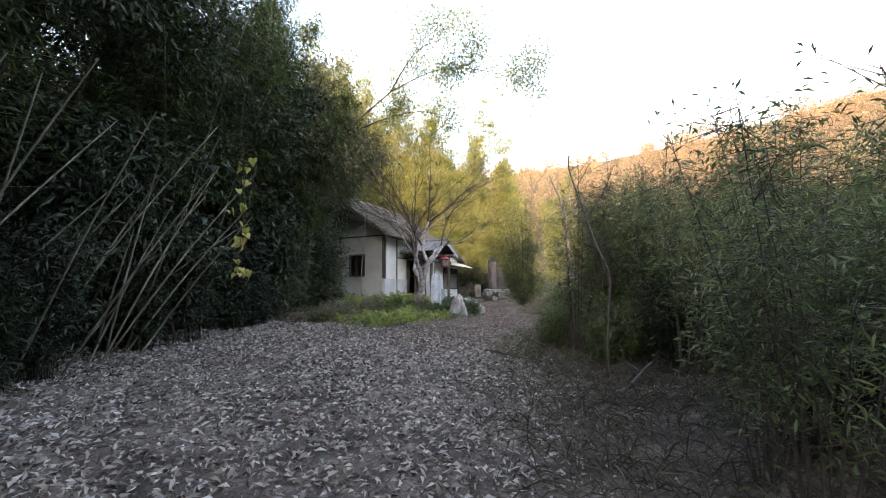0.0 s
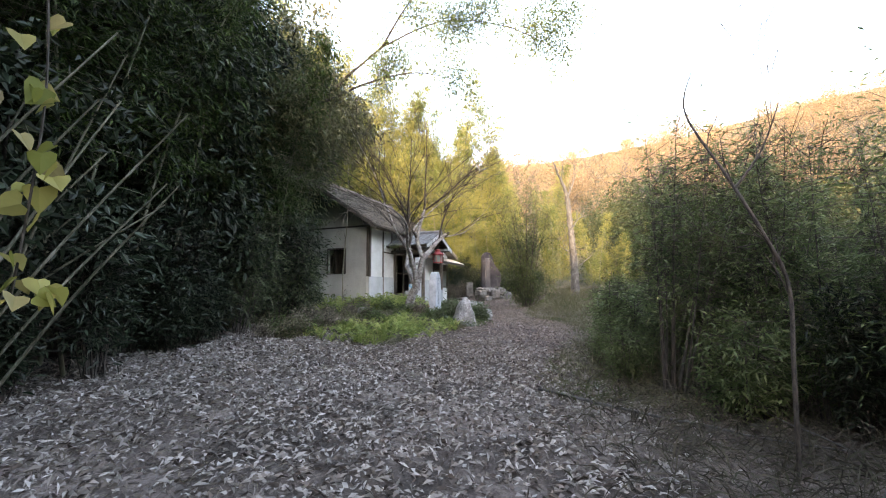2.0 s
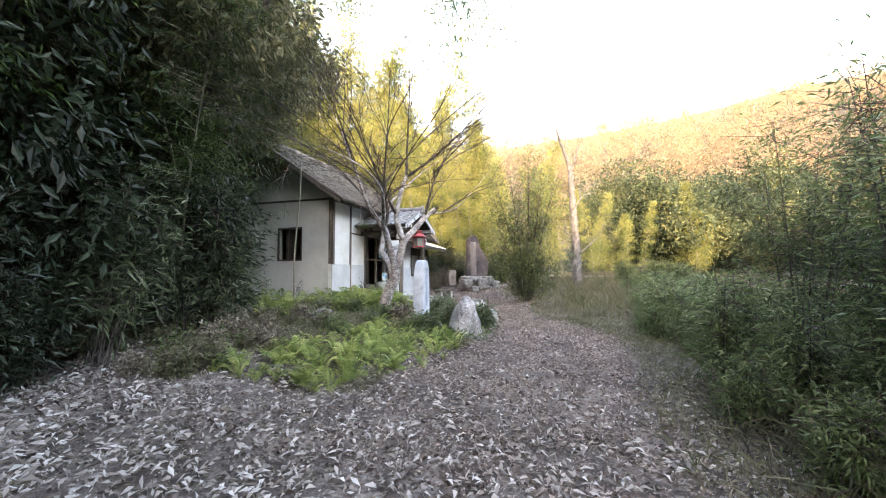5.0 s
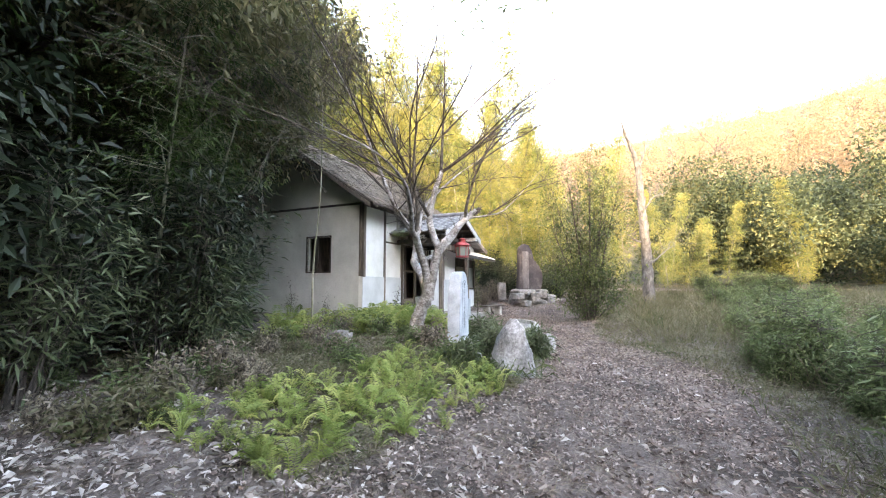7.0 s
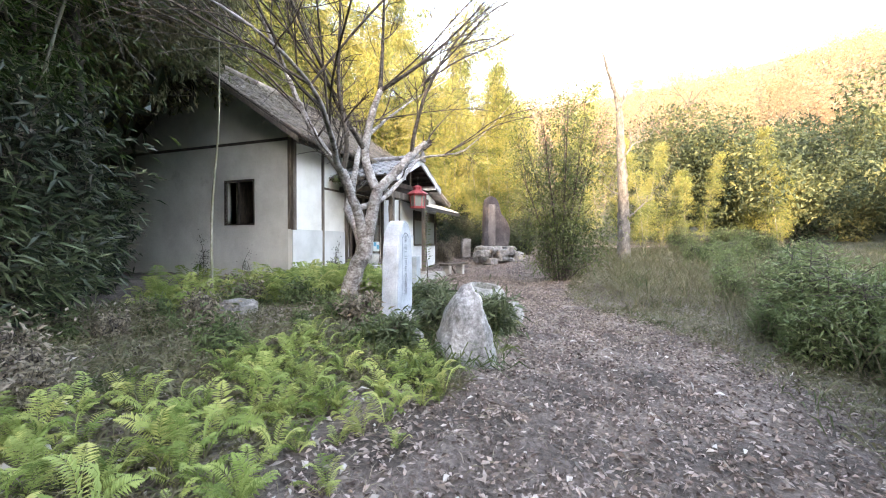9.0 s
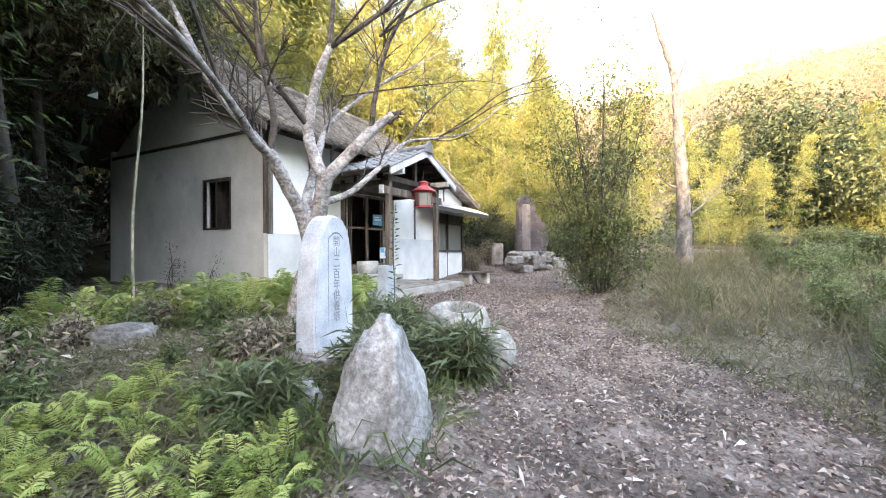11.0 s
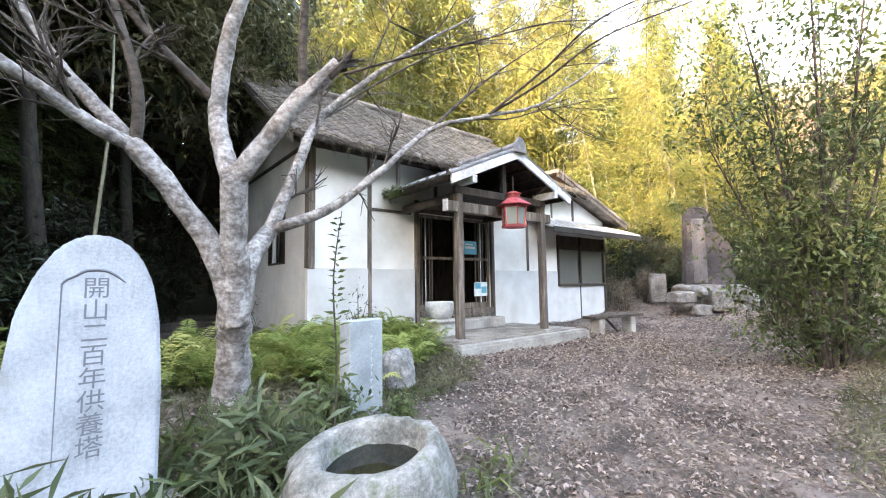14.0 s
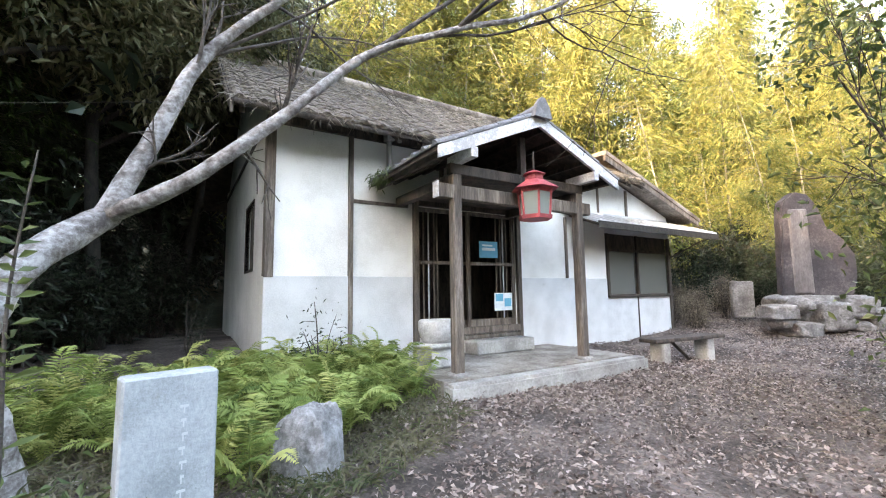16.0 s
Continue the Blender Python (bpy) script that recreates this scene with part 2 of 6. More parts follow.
M_AUTUMN = leafy("autumn_hill_leaves", [(0.09, 0.085, 0.05), (0.16, 0.13, 0.08), (0.27, 0.185, 0.12), (0.33, 0.24, 0.16), (0.25, 0.155, 0.11), (0.34, 0.27, 0.15)], 0.3, 0.8, clump=0.13)
M_SASA = leafy("grey_green_bamboo_leaves", [(0.022, 0.036, 0.018), (0.06, 0.085, 0.042), (0.11, 0.14, 0.08), (0.22, 0.24, 0.16)], 0.25, 0.35, clump=0.9)
M_CANOPY = leafy("greyish_canopy_leaves", [(0.04, 0.048, 0.022), (0.09, 0.098, 0.046), (0.16, 0.155, 0.085), (0.24, 0.22, 0.14)], 0.35, 0.5, clump=0.8)
M_POLE = surface("dull_bamboo_pole", [(0.3, (0.05, 0.05, 0.035)), (0.6, (0.11, 0.105, 0.08)), (0.8, (0.24, 0.225, 0.19))], 2.0, 0.5, 0.1, 30, (2, 2, 0.6), vary=0.45)
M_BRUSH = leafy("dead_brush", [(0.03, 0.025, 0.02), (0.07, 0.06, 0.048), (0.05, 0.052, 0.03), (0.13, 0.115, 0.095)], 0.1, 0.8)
# dark_bark lowered to near black for trunks deep in canopy shade
M_SHADEBARK = surface("shade_blackened_bark", [(0.3, (0.016, 0.014, 0.012)), (0.7, (0.042, 0.036, 0.031))], 6.0, 0.9, 0.4, 25, (3, 3, 1))
M_HILLBARK = surface("sunlit_pale_bark", [(0.3, (0.07, 0.06, 0.05)), (0.7, (0.14, 0.12, 0.1))], 3.0, 0.9, 0.2, 10)
M_BLOCK = surface("pale_weathered_stone", [(0.25, (0.3, 0.3, 0.29)), (0.6, (0.48, 0.48, 0.47)), (0.8, (0.6, 0.6, 0.6))], 4.0, 0.9, 0.4, 40, dirt=((0.22, 0.2, 0.17), 0.6, 4))
M_MOSSROCK = surface("mossy_pale_rock", [(0.2, (0.1, 0.105, 0.095)), (0.5, (0.21, 0.215, 0.21)), (0.8, (0.36, 0.36, 0.36))], 4.0, 0.9, 0.8, 26, dirt=((0.11, 0.14, 0.085), 0.55, 4.5), dist=0.03)
M_VINE = leafy("yellow_vine_leaves", [(0.17, 0.2, 0.05), (0.3, 0.29, 0.08), (0.4, 0.36, 0.12), (0.26, 0.2, 0.1), (0.34, 0.33, 0.09)], 0.4, 0.6, True)


# ---- building blocks ----
def part(name, bm, material, parent=None, label=""):
    """Links a bmesh (or a mesh) as one object, under a thing or a part."""
    if isinstance(bm, bmesh.types.BMesh):
        me = bpy.data.meshes.new(name)
        bm.to_mesh(me)
        bm.free()
    else:
        me = bm
    if material and not me.materials:
        me.materials.append(material)
    ob = new(name, me)
    ob.parent = parent
    if label:
        ob["label"] = label
    return ob


def empty(name, x, y, z, label, category, group="", rz=0.0, kind=""):
    ob = new(name)
    ob.empty_display_size = 0.2
    ob.matrix_world = pose(x, y, z, 0, 0, rz)
    return tagged(ob, label, category, group, kind)


def box(bm, x0, x1, y0, y1, z0, z1, bevel=0.0):
    vs = [bm.verts.new(p) for p in ((x0, y0, z0), (x1, y0, z0), (x1, y1, z0), (x0, y1, z0), (x0, y0, z1), (x1, y0, z1), (x1, y1, z1), (x0, y1, z1))]
    fs = [bm.faces.new([vs[k] for k in f]) for f in ((0, 3, 2, 1), (4, 5, 6, 7), (0, 1, 5, 4), (1, 2, 6, 5), (2, 3, 7, 6), (3, 0, 4, 7))]
    if bevel:
        es = {e for f in fs for e in f.edges}
        bmesh.ops.bevel(bm, geom=list(es), offset=bevel, segments=1, affect="EDGES")
    return vs


def boxes(*rows, bevel=0.0):
    bm = bmesh.new()
    for r in rows:
        box(bm, *r, bevel=bevel)
    return bm


def prism(bm, outline, axis, a, b):
    """An outline of (u, v) pushed along an axis from a to b; for x: u is y, v is z; for y: u is x, v is z; for z: u is x, v is y."""
    def at(u, v, w):
        return {"x": (w, u, v), "y": (u, w, v), "z": (u, v, w)}[axis]
    p = [bm.verts.new(at(u, v, a)) for u, v in outline]
    q = [bm.verts.new(at(u, v, b)) for u, v in outline]
    bm.faces.new(p)
    bm.faces.new(q[::-1])
    for k in range(len(p)):
        bm.faces.new((p[k], q[k], q[(k + 1) % len(p)], p[(k + 1) % len(p)]))
    bmesh.ops.recalc_face_normals(bm, faces=bm.faces)
    return bm


def quads(name, v, f, material, smooth=False):
    """A mesh from arrays of vertices and four-cornered faces."""
    me = bpy.data.meshes.new(name)
    v, f = np.ascontiguousarray(v, np.float32), np.ascontiguousarray(f, np.int32)
    me.vertices.add(len(v))
    me.vertices.foreach_set("co", v.ravel())
    me.loops.add(f.size)
    me.loops.foreach_set("vertex_index", f.ravel())
    me.polygons.add(len(f))
    me.polygons.foreach_set("loop_start", np.arange(0, f.size, f.shape[1], dtype=np.int32))
    me.polygons.foreach_set("use_smooth", np.full(len(f), smooth))
    me.update(calc_edges=True)
    me.validate()
    if material:
        me.materials.append(material)
    return me


def unit(v):
    return v / np.maximum(np.linalg.norm(v, axis=-1, keepdims=True), 1e-9)


def leaves(c, d, length, width, fold=0.25, droop=0.15, r=R):
    """One four-cornered leaf at each place c, pointing along d."""
    n = len(c)
    d = unit(d)
    side = unit(np.cross(d, r.normal(size=(n, 3))))
    up = np.cross(side, d)
    length = np.broadcast_to(np.asarray(length, float), (n,))[:, None]
    width = np.broadcast_to(np.asarray(width, float), (n,))[:, None]
    mid = c + d * length * 0.45
    tip = c + d * length - np.array([0, 0, 1.0]) * length * droop
    v = np.stack([c, mid + side * width / 2 + up * width * fold, tip, mid - side * width / 2 + up * width * fold], 1).reshape(-1, 3)
    return v, np.arange(4 * n).reshape(n, 4)


def tube(points, radii, sides=6, smooth_n=0):
    p, r = np.asarray(points, float), np.asarray(radii, float)
    if smooth_n:
        t = np.linspace(0, len(p) - 1, smooth_n)
        k = np.clip(t.astype(int), 0, len(p) - 2)
        u = (t - k)[:, None]
        a, b, c, d = p[np.maximum(k - 1, 0)], p[k], p[k + 1], p[np.minimum(k + 2, len(p) - 1)]
        q = 0.5 * (2 * b + (c - a) * u + (2 * a - 5 * b + 4 * c - d) * u ** 2 + (3 * b - a - 3 * c + d) * u ** 3)
        r = r[k] * (1 - u[:, 0]) + r[k + 1] * u[:, 0]
        p = q
    tan = unit(np.gradient(p, axis=0))
    ref = np.where(np.abs(tan[:, 2:3]) > 0.9, np.array([[1.0, 0, 0]]), np.array([[0, 0, 1.0]]))
    ref = np.broadcast_to(np.array([0.31, 0.95, 0.05]), p.shape) if np.abs(tan[:, 2]).mean() > 0.6 else ref
    s = unit(np.cross(tan, ref))
    w = np.cross(tan, s)
    a = np.linspace(0, 2 * np.pi, sides, endpoint=False)
    ring = p[:, None] + r[:, None, None] * (np.cos(a)[None, :, None] * s[:, None] + np.sin(a)[None, :, None] * w[:, None])
    n = len(p)
    i, j = np.meshgrid(np.arange(n - 1), np.arange(sides), indexing="ij")
    jn = (j + 1) % sides
    f = np.stack([i * sides + j, i * sides + jn, (i + 1) * sides + jn, (i + 1) * sides + j], -1).reshape(-1, 4)
    return ring.reshape(-1, 3), f


def merge(chunks):
    vs, fs, k = [], [], 0
    for v, f in chunks:
        vs.append(v)
        fs.append(f + k)
        k += len(v)
    return np.concatenate(vs), np.concatenate(fs)


# ---- ground ----
def ground_z(x, y):
    x, y = np.asarray(x, float), np.asarray(y, float)
    z = np.interp(x, [-30, -6, 0, 5, 8, 11, 14, 20, 25, 30, 45], [-0.5, -0.25, -0.02, 0.24, 0.36, 0.53, 0.66, 0.68, 0.78, 1.35, 2.2])
    z = z + 0.058 * (np.clip(y, 0, 14) - 3) * np.interp(x, [0, 20, 28], [1, 1, 0.4])
    z = z + 0.1 * np.exp(-(((x - 14) / 3.2) ** 2 + ((y - 7.4) / 1.6) ** 2)) + 0.15 * np.exp(-(((x - 15.6) / 1.5) ** 2 + ((y - 7.2) / 1.3) ** 2))
    bank = np.clip((6.3 - y) / 2.4, 0, 1)
    z = z + 0.4 * np.interp(x, [19, 22, 25, 40], [0, 0.8, 1, 1]) * bank * bank * (3 - 2 * bank)
    r = np.hypot(x - 12, y - 4)
    az = np.arctan2(y - 4, x - 12)
    ahead = 0.5 + 0.5 * np.cos(az + 0.6)
    hill = np.clip(r - 42, 0, 130) * (0.16 + 0.31 * ahead)
    # rise behind the start is out of view, added to shade the yard
    hill = np.where(x < -8, np.clip((r - 42) * 0.62, 0, 43), hill)
    north = np.clip(y - 19, 0, 40) * 0.42 * np.interp(x, [2, 12, 34, 48], [0.3, 1, 0.8, 0])
    hill = np.maximum(hill, north)
    return z + hill + 0.03 * np.sin(x * 1.7 + y) * np.sin(y * 2.1 - 0.6 * x) + 0.015 * np.sin(5.1 * x) * np.sin(4.7 * y + x)


def gz(x, y):
    return float(ground_z(x, y))


def ground():
    far = np.array([40, 48, 58, 70, 85, 105, 130, 165, 220, 320, 600, 1500, 4000.0])
    xs = np.concatenate([-far[::-1] + 0, np.arange(-30, -6, 2.0), np.arange(-6, 32, 0.2), np.arange(32, 40, 2.0), far + 4])
    ys = np.concatenate([-far[::-1] + 4, np.arange(-34, -8, 2.0), np.arange(-8, 19, 0.2), np.arange(19, 38, 2.0), far + 2])
    gx, gy = np.meshgrid(xs, ys, indexing="ij")
    g = ground_z(gx, gy)
    fine = (gx > -6) & (gx < 32) & (gy > -8) & (gy < 19)
    g = g + np.where(fine, R.normal(size=g.shape) * np.where(np.abs(gy - np.interp(gx, [-6, 30], [-5, 7])) < 9, 0.016, 0.008), 0)
    n, m = gx.shape
    i, j = np.meshgrid(np.arange(n - 1), np.arange(m - 1), indexing="ij")
    f = np.stack([i * m + j, (i + 1) * m + j, (i + 1) * m + j + 1, i * m + j + 1], -1).reshape(-1, 4)
    ob = new("ground", quads("ground", np.stack([gx, gy, g], -1).reshape(-1, 3), f, M_SOIL, True))
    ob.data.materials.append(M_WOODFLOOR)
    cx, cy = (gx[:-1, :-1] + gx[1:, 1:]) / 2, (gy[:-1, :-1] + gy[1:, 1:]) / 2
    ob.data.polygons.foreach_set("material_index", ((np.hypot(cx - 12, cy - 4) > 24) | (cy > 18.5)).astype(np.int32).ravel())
    tagged(ob, "brown leaf-strewn earth of a trodden clearing", "ground", kind="structure")


ground()


# ---- hall ----
X0, X1, XW = 17.81, 24.9, 27.4      # gable wall, end of the main front, end of the wing
Y0, Y1 = 10.77, 17.0                # front and back
DX0, DX1, DZ0, DZ1 = 20.14, 22.24, 1.62, 3.66
BAND, EAVE, RIDGE, YR = 2.48, 4.72, 7.05, 13.9
BASE = 1.0


def hall():
    h = empty("temple_hall", 21.5, Y0, BASE, "small white-plastered wooden temple hall with a tiled porch, abandoned", "building")

    def p(name, bm, m, parent=h, label=""):
        ob = part(name, bm, m, parent, label)
        if parent is h:
            ob.matrix_parent_inverse = h.matrix_world.inverted()
        return ob
    T = 0.14
    # front wall, with the doorway and the side window left open
    for a, b, z0, z1 in ((X0, DX0, BASE, EAVE + 0.3), (DX1, X1, BASE, EAVE + 0.3), (DX0, DX1, DZ1, EAVE + 0.3), (DX0, DX1, BASE, DZ0 - 0.1)):
        p("front_wall", boxes((a, b, Y0, Y0 + T, z0, z1)), M_PLASTER, h, "white plaster front wall, stained near the ground")
    for a, b in ((X0 - 0.03, DX0 - 0.11), (DX1 + 0.11, X1 - 0.02)):
        p("front_dado", boxes((a, b, Y0 - 0.03, Y0 - 0.002, BASE, BAND), bevel=0.006), M_DADO, h, "grey-white cement dado along the wall")
    # gable wall with its window
    gy0, gy1, gz0, gz1 = 12.0, 12.92, 2.64, 3.73
    bm = boxes((X0, X0 + T, Y0 + T, gy0, BASE, EAVE), (X0, X0 + T, gy1, Y1, BASE, EAVE), (X0, X0 + T, gy0, gy1, BASE, gz0), (X0, X0 + T, gy0, gy1, gz1, EAVE))
    prism(bm, [(Y0, EAVE), (Y1, EAVE), (YR, RIDGE - 0.2)], "x", X0 + 0.012, X0 + T - 0.01)
    p("gable_wall", bm, M_MORTAR, h, "bare grey mortar gable wall with pale patches")
    p("gable_beam", boxes((X0 - 0.025, X0 - 0.002, Y0 + 0.1, Y1, EAVE - 0.06, EAVE + 0.01)), M_DARKWOOD, h, "thin dark tie beam across the gable")
    w = p("gable_window", boxes((X0 + 0.02, X0 + 0.05, 12.5, 12.53, gz0, gz1)), M_DARKWOOD, h, "thin upright bar of an empty window opening")
    fw = boxes((X0 - 0.015, X0 + 0.06, gy0 - 0.04, gy0, gz0 - 0.04, gz1 + 0.04), (X0 - 0.015, X0 + 0.06, gy1, gy1 + 0.04, gz0 - 0.04, gz1 + 0.04), (X0 - 0.015, X0 + 0.06, gy0, gy1, gz1, gz1 + 0.04), (X0 - 0.02, X0 + 0.08, gy0, gy1, gz0 - 0.04, gz0))
    p("window_frame", fw, M_DARKWOOD, w)
    p("back_wall", boxes((X0, XW, Y1, Y1 + T, BASE, EAVE + 0.2), (X1 - T, X1, Y0 + T, Y1, BASE, EAVE + 0.2)), M_MORTAR)
    p("floorboards", boxes((X0 + T, X1 - T, Y0 + T, Y1, DZ0 - 0.14, DZ0 - 0.02)), M_DARKWOOD)
    # dark partition added so the doorway behind the lattice stays black
    p("added_dark_screen", boxes((X0 + T, X1 - T, Y0 + 1.9, Y0 + 1.95, DZ0 - 0.02, EAVE - 0.1)), M_DARKWOOD)
    p("plank_ceiling", boxes((X0 + T, X1 - T, Y0 + T, Y1, EAVE - 0.1, EAVE)), M_DARKWOOD)
    # exposed posts of the front
    for x, wd, z0, z1 in ((X0 + 0.03, 0.12, BAND - 0.02, EAVE), (18.985, 0.07, BASE, EAVE + 0.1), (23.62, 0.05, BAND, 3.75), (20.6, 0.07, DZ1 + 0.1, EAVE)):
        p("wall_post", boxes((x - wd / 2, x + wd / 2, Y0 - 0.05, Y0 + 0.02, z0, z1), bevel=0.006), M_TIMBER)
    p("corner_post", boxes((X0 - 0.03, X0 + 0.03, Y0 + 0.0, Y0 + 0.13, BAND, EAVE), bevel=0.005), M_TIMBER)
    p("lintel_rail", boxes((19.02, 19.95, Y0 - 0.035, Y0 + 0.02, 3.6, 3.65)), M_TIMBER)
    p("wall_plate", boxes((X0, X1, Y0 - 0.06, Y0 - 0.003, EAVE - 0.1, EAVE + 0.05)), M_DARKWOOD)
    for x, wd, z0, z1 in ((19.55, 0.06, 3.9, EAVE),):
        p("gutter_pipe", boxes((x - 0.035, x + 0.035, Y0 - 0.2, Y0 - 0.13, z0, z1), bevel=0.015), M_CONCRETE)
        p("rain_hopper", boxes((x - 0.07, x + 0.07, Y0 - 0.25, Y0 - 0.1, z1 - 0.12, z1 + 0.02), bevel=0.015), M_CONCRETE)
    # doorway: frame and two lattice doors
    for x in (DX0 - 0.1, DX1 + 0.005):
        p("door_post", boxes((x, x + 0.095, Y0 - 0.07, Y0 + T, BASE + 0.1, DZ1 + 0.25), bevel=0.008), M_TIMBER)
    p("door_lintel", boxes((DX0 - 0.1, DX1 + 0.1, Y0 - 0.06, Y0 + T - 0.01, DZ1 + 0.002, DZ1 + 0.14), bevel=0.006), M_DARKWOOD)
    p("door_sill", boxes((DX0, DX1, Y0 - 0.1, Y0 + T - 0.01, DZ0 - 0.12, DZ0), bevel=0.008), M_TIMBER)
    mid = (DX0 + DX1) / 2
    for k, (a, b, y) in enumerate(((DX0, mid + 0.05, Y0 + 0.07), (mid - 0.05, DX1, Y0 + 0.02))):
        rz = DZ0 + 1.08
        d = p("lattice_door", boxes((a, a + 0.07, y, y + 0.04, DZ0, DZ1), (b - 0.07, b, y, y + 0.04, DZ0, DZ1), (a + 0.07, b - 0.07, y, y + 0.04, DZ0, DZ0 + 0.12), (a + 0.07, b - 0.07, y, y + 0.04, DZ1 - 0.07, DZ1), (a + 0.07, b - 0.07, y, y + 0.04, rz, rz + 0.06), bevel=0.004), M_TIMBER, h, "weathered lattice sliding door with missing bars")
        bars = (0.09, 0.19, 0.3, 0.37) if k == 0 else (0.62, 0.72, 0.79, 0.87)
        for u in bars:
            x = a + 0.07 + (b - a - 0.14) * u
            p("bar", boxes((x - 0.009, x + 0.009, y + 0.01, y + 0.03, DZ0 + 0.12, DZ1 - 0.07)), M_WHITEWOOD if u in (0.19, 0.79) else M_TIMBER, d)
    n1 = p("notice", boxes((21.4, 21.82, Y0 + 0.005, Y0 + 0.012, 2.84, 3.14)), M_BLUE, h, "blue printed notice behind the lattice")
    p("label_bar", boxes((21.46, 21.76, Y0 - 0.001, Y0 + 0.003, 2.97, 3.02), (21.46, 21.7, Y0 - 0.001, Y0 + 0.003, 3.05, 3.08)), M_PAPER, n1)
    n2 = p("notice", boxes((21.72, 22.14, Y0 + 0.004, Y0 + 0.01, 1.88, 2.2)), M_PAPER, h, "white notice sheet with blue print")
    p("label_bar", boxes((21.75, 21.92, Y0 - 0.002, Y0 + 0.002, 2.05, 2.18), (21.95, 22.11, Y0 - 0.002, Y0 + 0.002, 1.95, 2.1)), M_BLUE, n2)
    # steps to the door and the slot beneath it
    p("door_step", boxes((20.95, 22.2, Y0 - 0.5, Y0 - 0.13, 1.2, 1.42), bevel=0.02), M_CONCRETE)
    p("foot_board", boxes((20.9, 22.2, Y0 - 0.12, Y0 - 0.035, 1.42, 1.49), bevel=0.006), M_TIMBER)
    # flat dark plate on the dado, coloured as the shade inside the vent
    p("vent", boxes((19.1, 19.5, Y0 - 0.036, Y0 - 0.031, 1.22, 1.4)), M_DIM, h, "vent hole in the dado, its shade a flat dark plate")
    # wing: window front
    wz0, wz1 = 2.13, 3.5
    p("wing_wall", boxes((X1, XW, Y0, Y0 + T, BASE, wz0), (X1, XW, Y0, Y0 + T, wz1, 3.95), (XW - T, XW, Y0 + T, Y1, BASE, 3.7)), M_DADO, h, "white lower wall of the side room")
    wg = boxes()
    prism(wg, [(23.6, 3.95), (XW, 3.95), (XW, 4.05), (24.6, 5.0), (23.6, 5.0)], "y", Y0 + 0.02, Y0 + T)
    p("wing_gable", wg, M_PLASTER, h, "white plaster triangle over the pent roof")
    for x, z1 in ((24.72, 4.88), (25.75, 4.56)):
        p("gable_stud", boxes((x - 0.035, x + 0.035, Y0 - 0.012, Y0 + 0.018, 3.95, z1)), M_TIMBER)
    for a, b in ((X1 + 0.02, X1 + 0.09), (26.02, 26.07), (XW - 0.1, XW)):
        p("wing_post", boxes((a, b, Y0 - 0.03, Y0 + 0.03, BASE if b > 26.5 else wz0 - 0.0, wz1), bevel=0.004), M_DARKWOOD)
    p("wing_stud", boxes((25.98, 26.02, Y0 - 0.012, Y0 - 0.001, BASE, wz0)), M_DARKWOOD)
    p("wing_sill", boxes((X1, XW, Y0 - 0.06, Y0 + 0.05, wz0 - 0.07, wz0), bevel=0.006), M_DARKWOOD)
    p("wing_head", boxes((X1, XW, Y0 - 0.03, Y0 + 0.04, 3.1, 3.16)), M_DARKWOOD)
    for a, b in ((X1 + 0.09, 26.02), (26.07, XW - 0.1)):
        p("pane", boxes((a, b, Y0 + 0.05, Y0 + 0.06, wz0, 3.1)), M_WINDOW)
        p("shutter_board", boxes((a, b, Y0 + 0.04, Y0 + 0.06, 3.16, wz1)), M_DARKWOOD)
    # pent roof over the window
    bm = bmesh.new()
    prism(bm, [(9.88, 3.52), (Y0, 3.86), (Y0, 3.9), (9.88, 3.56)], "x", 23.55, 28.0)
    pr = p("pent_roof", bm, M_METAL, h, "grey sheet-metal pent roof with rust")
    bm = bmesh.new()
    prism(bm, [(9.89, 3.492), (Y0, 3.832), (Y0, 3.856), (9.89, 3.516)], "x", 23.56, 27.98)
    p("soffit", bm, M_DARKWOOD, pr, "dark boarded underside of the pent roof")
    for k in range(11):
        x = 23.6 + k * 0.435
        bm = bmesh.new()
        prism(bm, [(9.87, 3.56), (Y0, 3.9), (Y0, 3.93), (9.87, 3.59)], "x", x - 0.02, x + 0.02)
        p("seam", bm, M_METAL, pr)
    for k in range(8):
        x = 23.8 + k * 0.58
        bm = bmesh.new()
        prism(bm, [(9.92, 3.45), (Y0, 3.78), (Y0, 3.85), (9.92, 3.52)], "x", x - 0.025, x + 0.025)
        p("rafter", bm, M_DARKWOOD, pr)
    # eave board borrows the blackened bark for its dark colour
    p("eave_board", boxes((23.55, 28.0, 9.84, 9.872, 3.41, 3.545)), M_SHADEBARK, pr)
    v, f = tube([(27.35, Y0 - 0.02, 3.0), (27.9, 10.2, 3.42), (28.0, 9.95, 3.48)], [0.02, 0.02, 0.02], 6)
    p("brace", quads("brace", v, f, M_DARKWOOD), None)
    # wing roof, sloping away from the hall
    bm = bmesh.new()
    prism(bm, [(24.5, 5.14), (28.15, 3.93), (28.15, 4.02), (24.5, 5.23)], "y", Y0 - 0.45, Y1 + 0.3)
    wr = p("wing_roof", bm, M_OLDROOF, h, "brown weathered side roof")
    bm = bmesh.new()
    prism(bm, [(24.5, 5.0), (28.1, 3.83), (28.1, 3.93), (24.5, 5.14)], "y", Y0 - 0.43, Y0 - 0.38)
    p("verge_board", bm, M_TIMBER, wr)
    # main roof: boards, rows of tiles, verge
    s = (RIDGE - EAVE) / (YR - Y0)
    ze = EAVE - s * 0.55 + 0.28
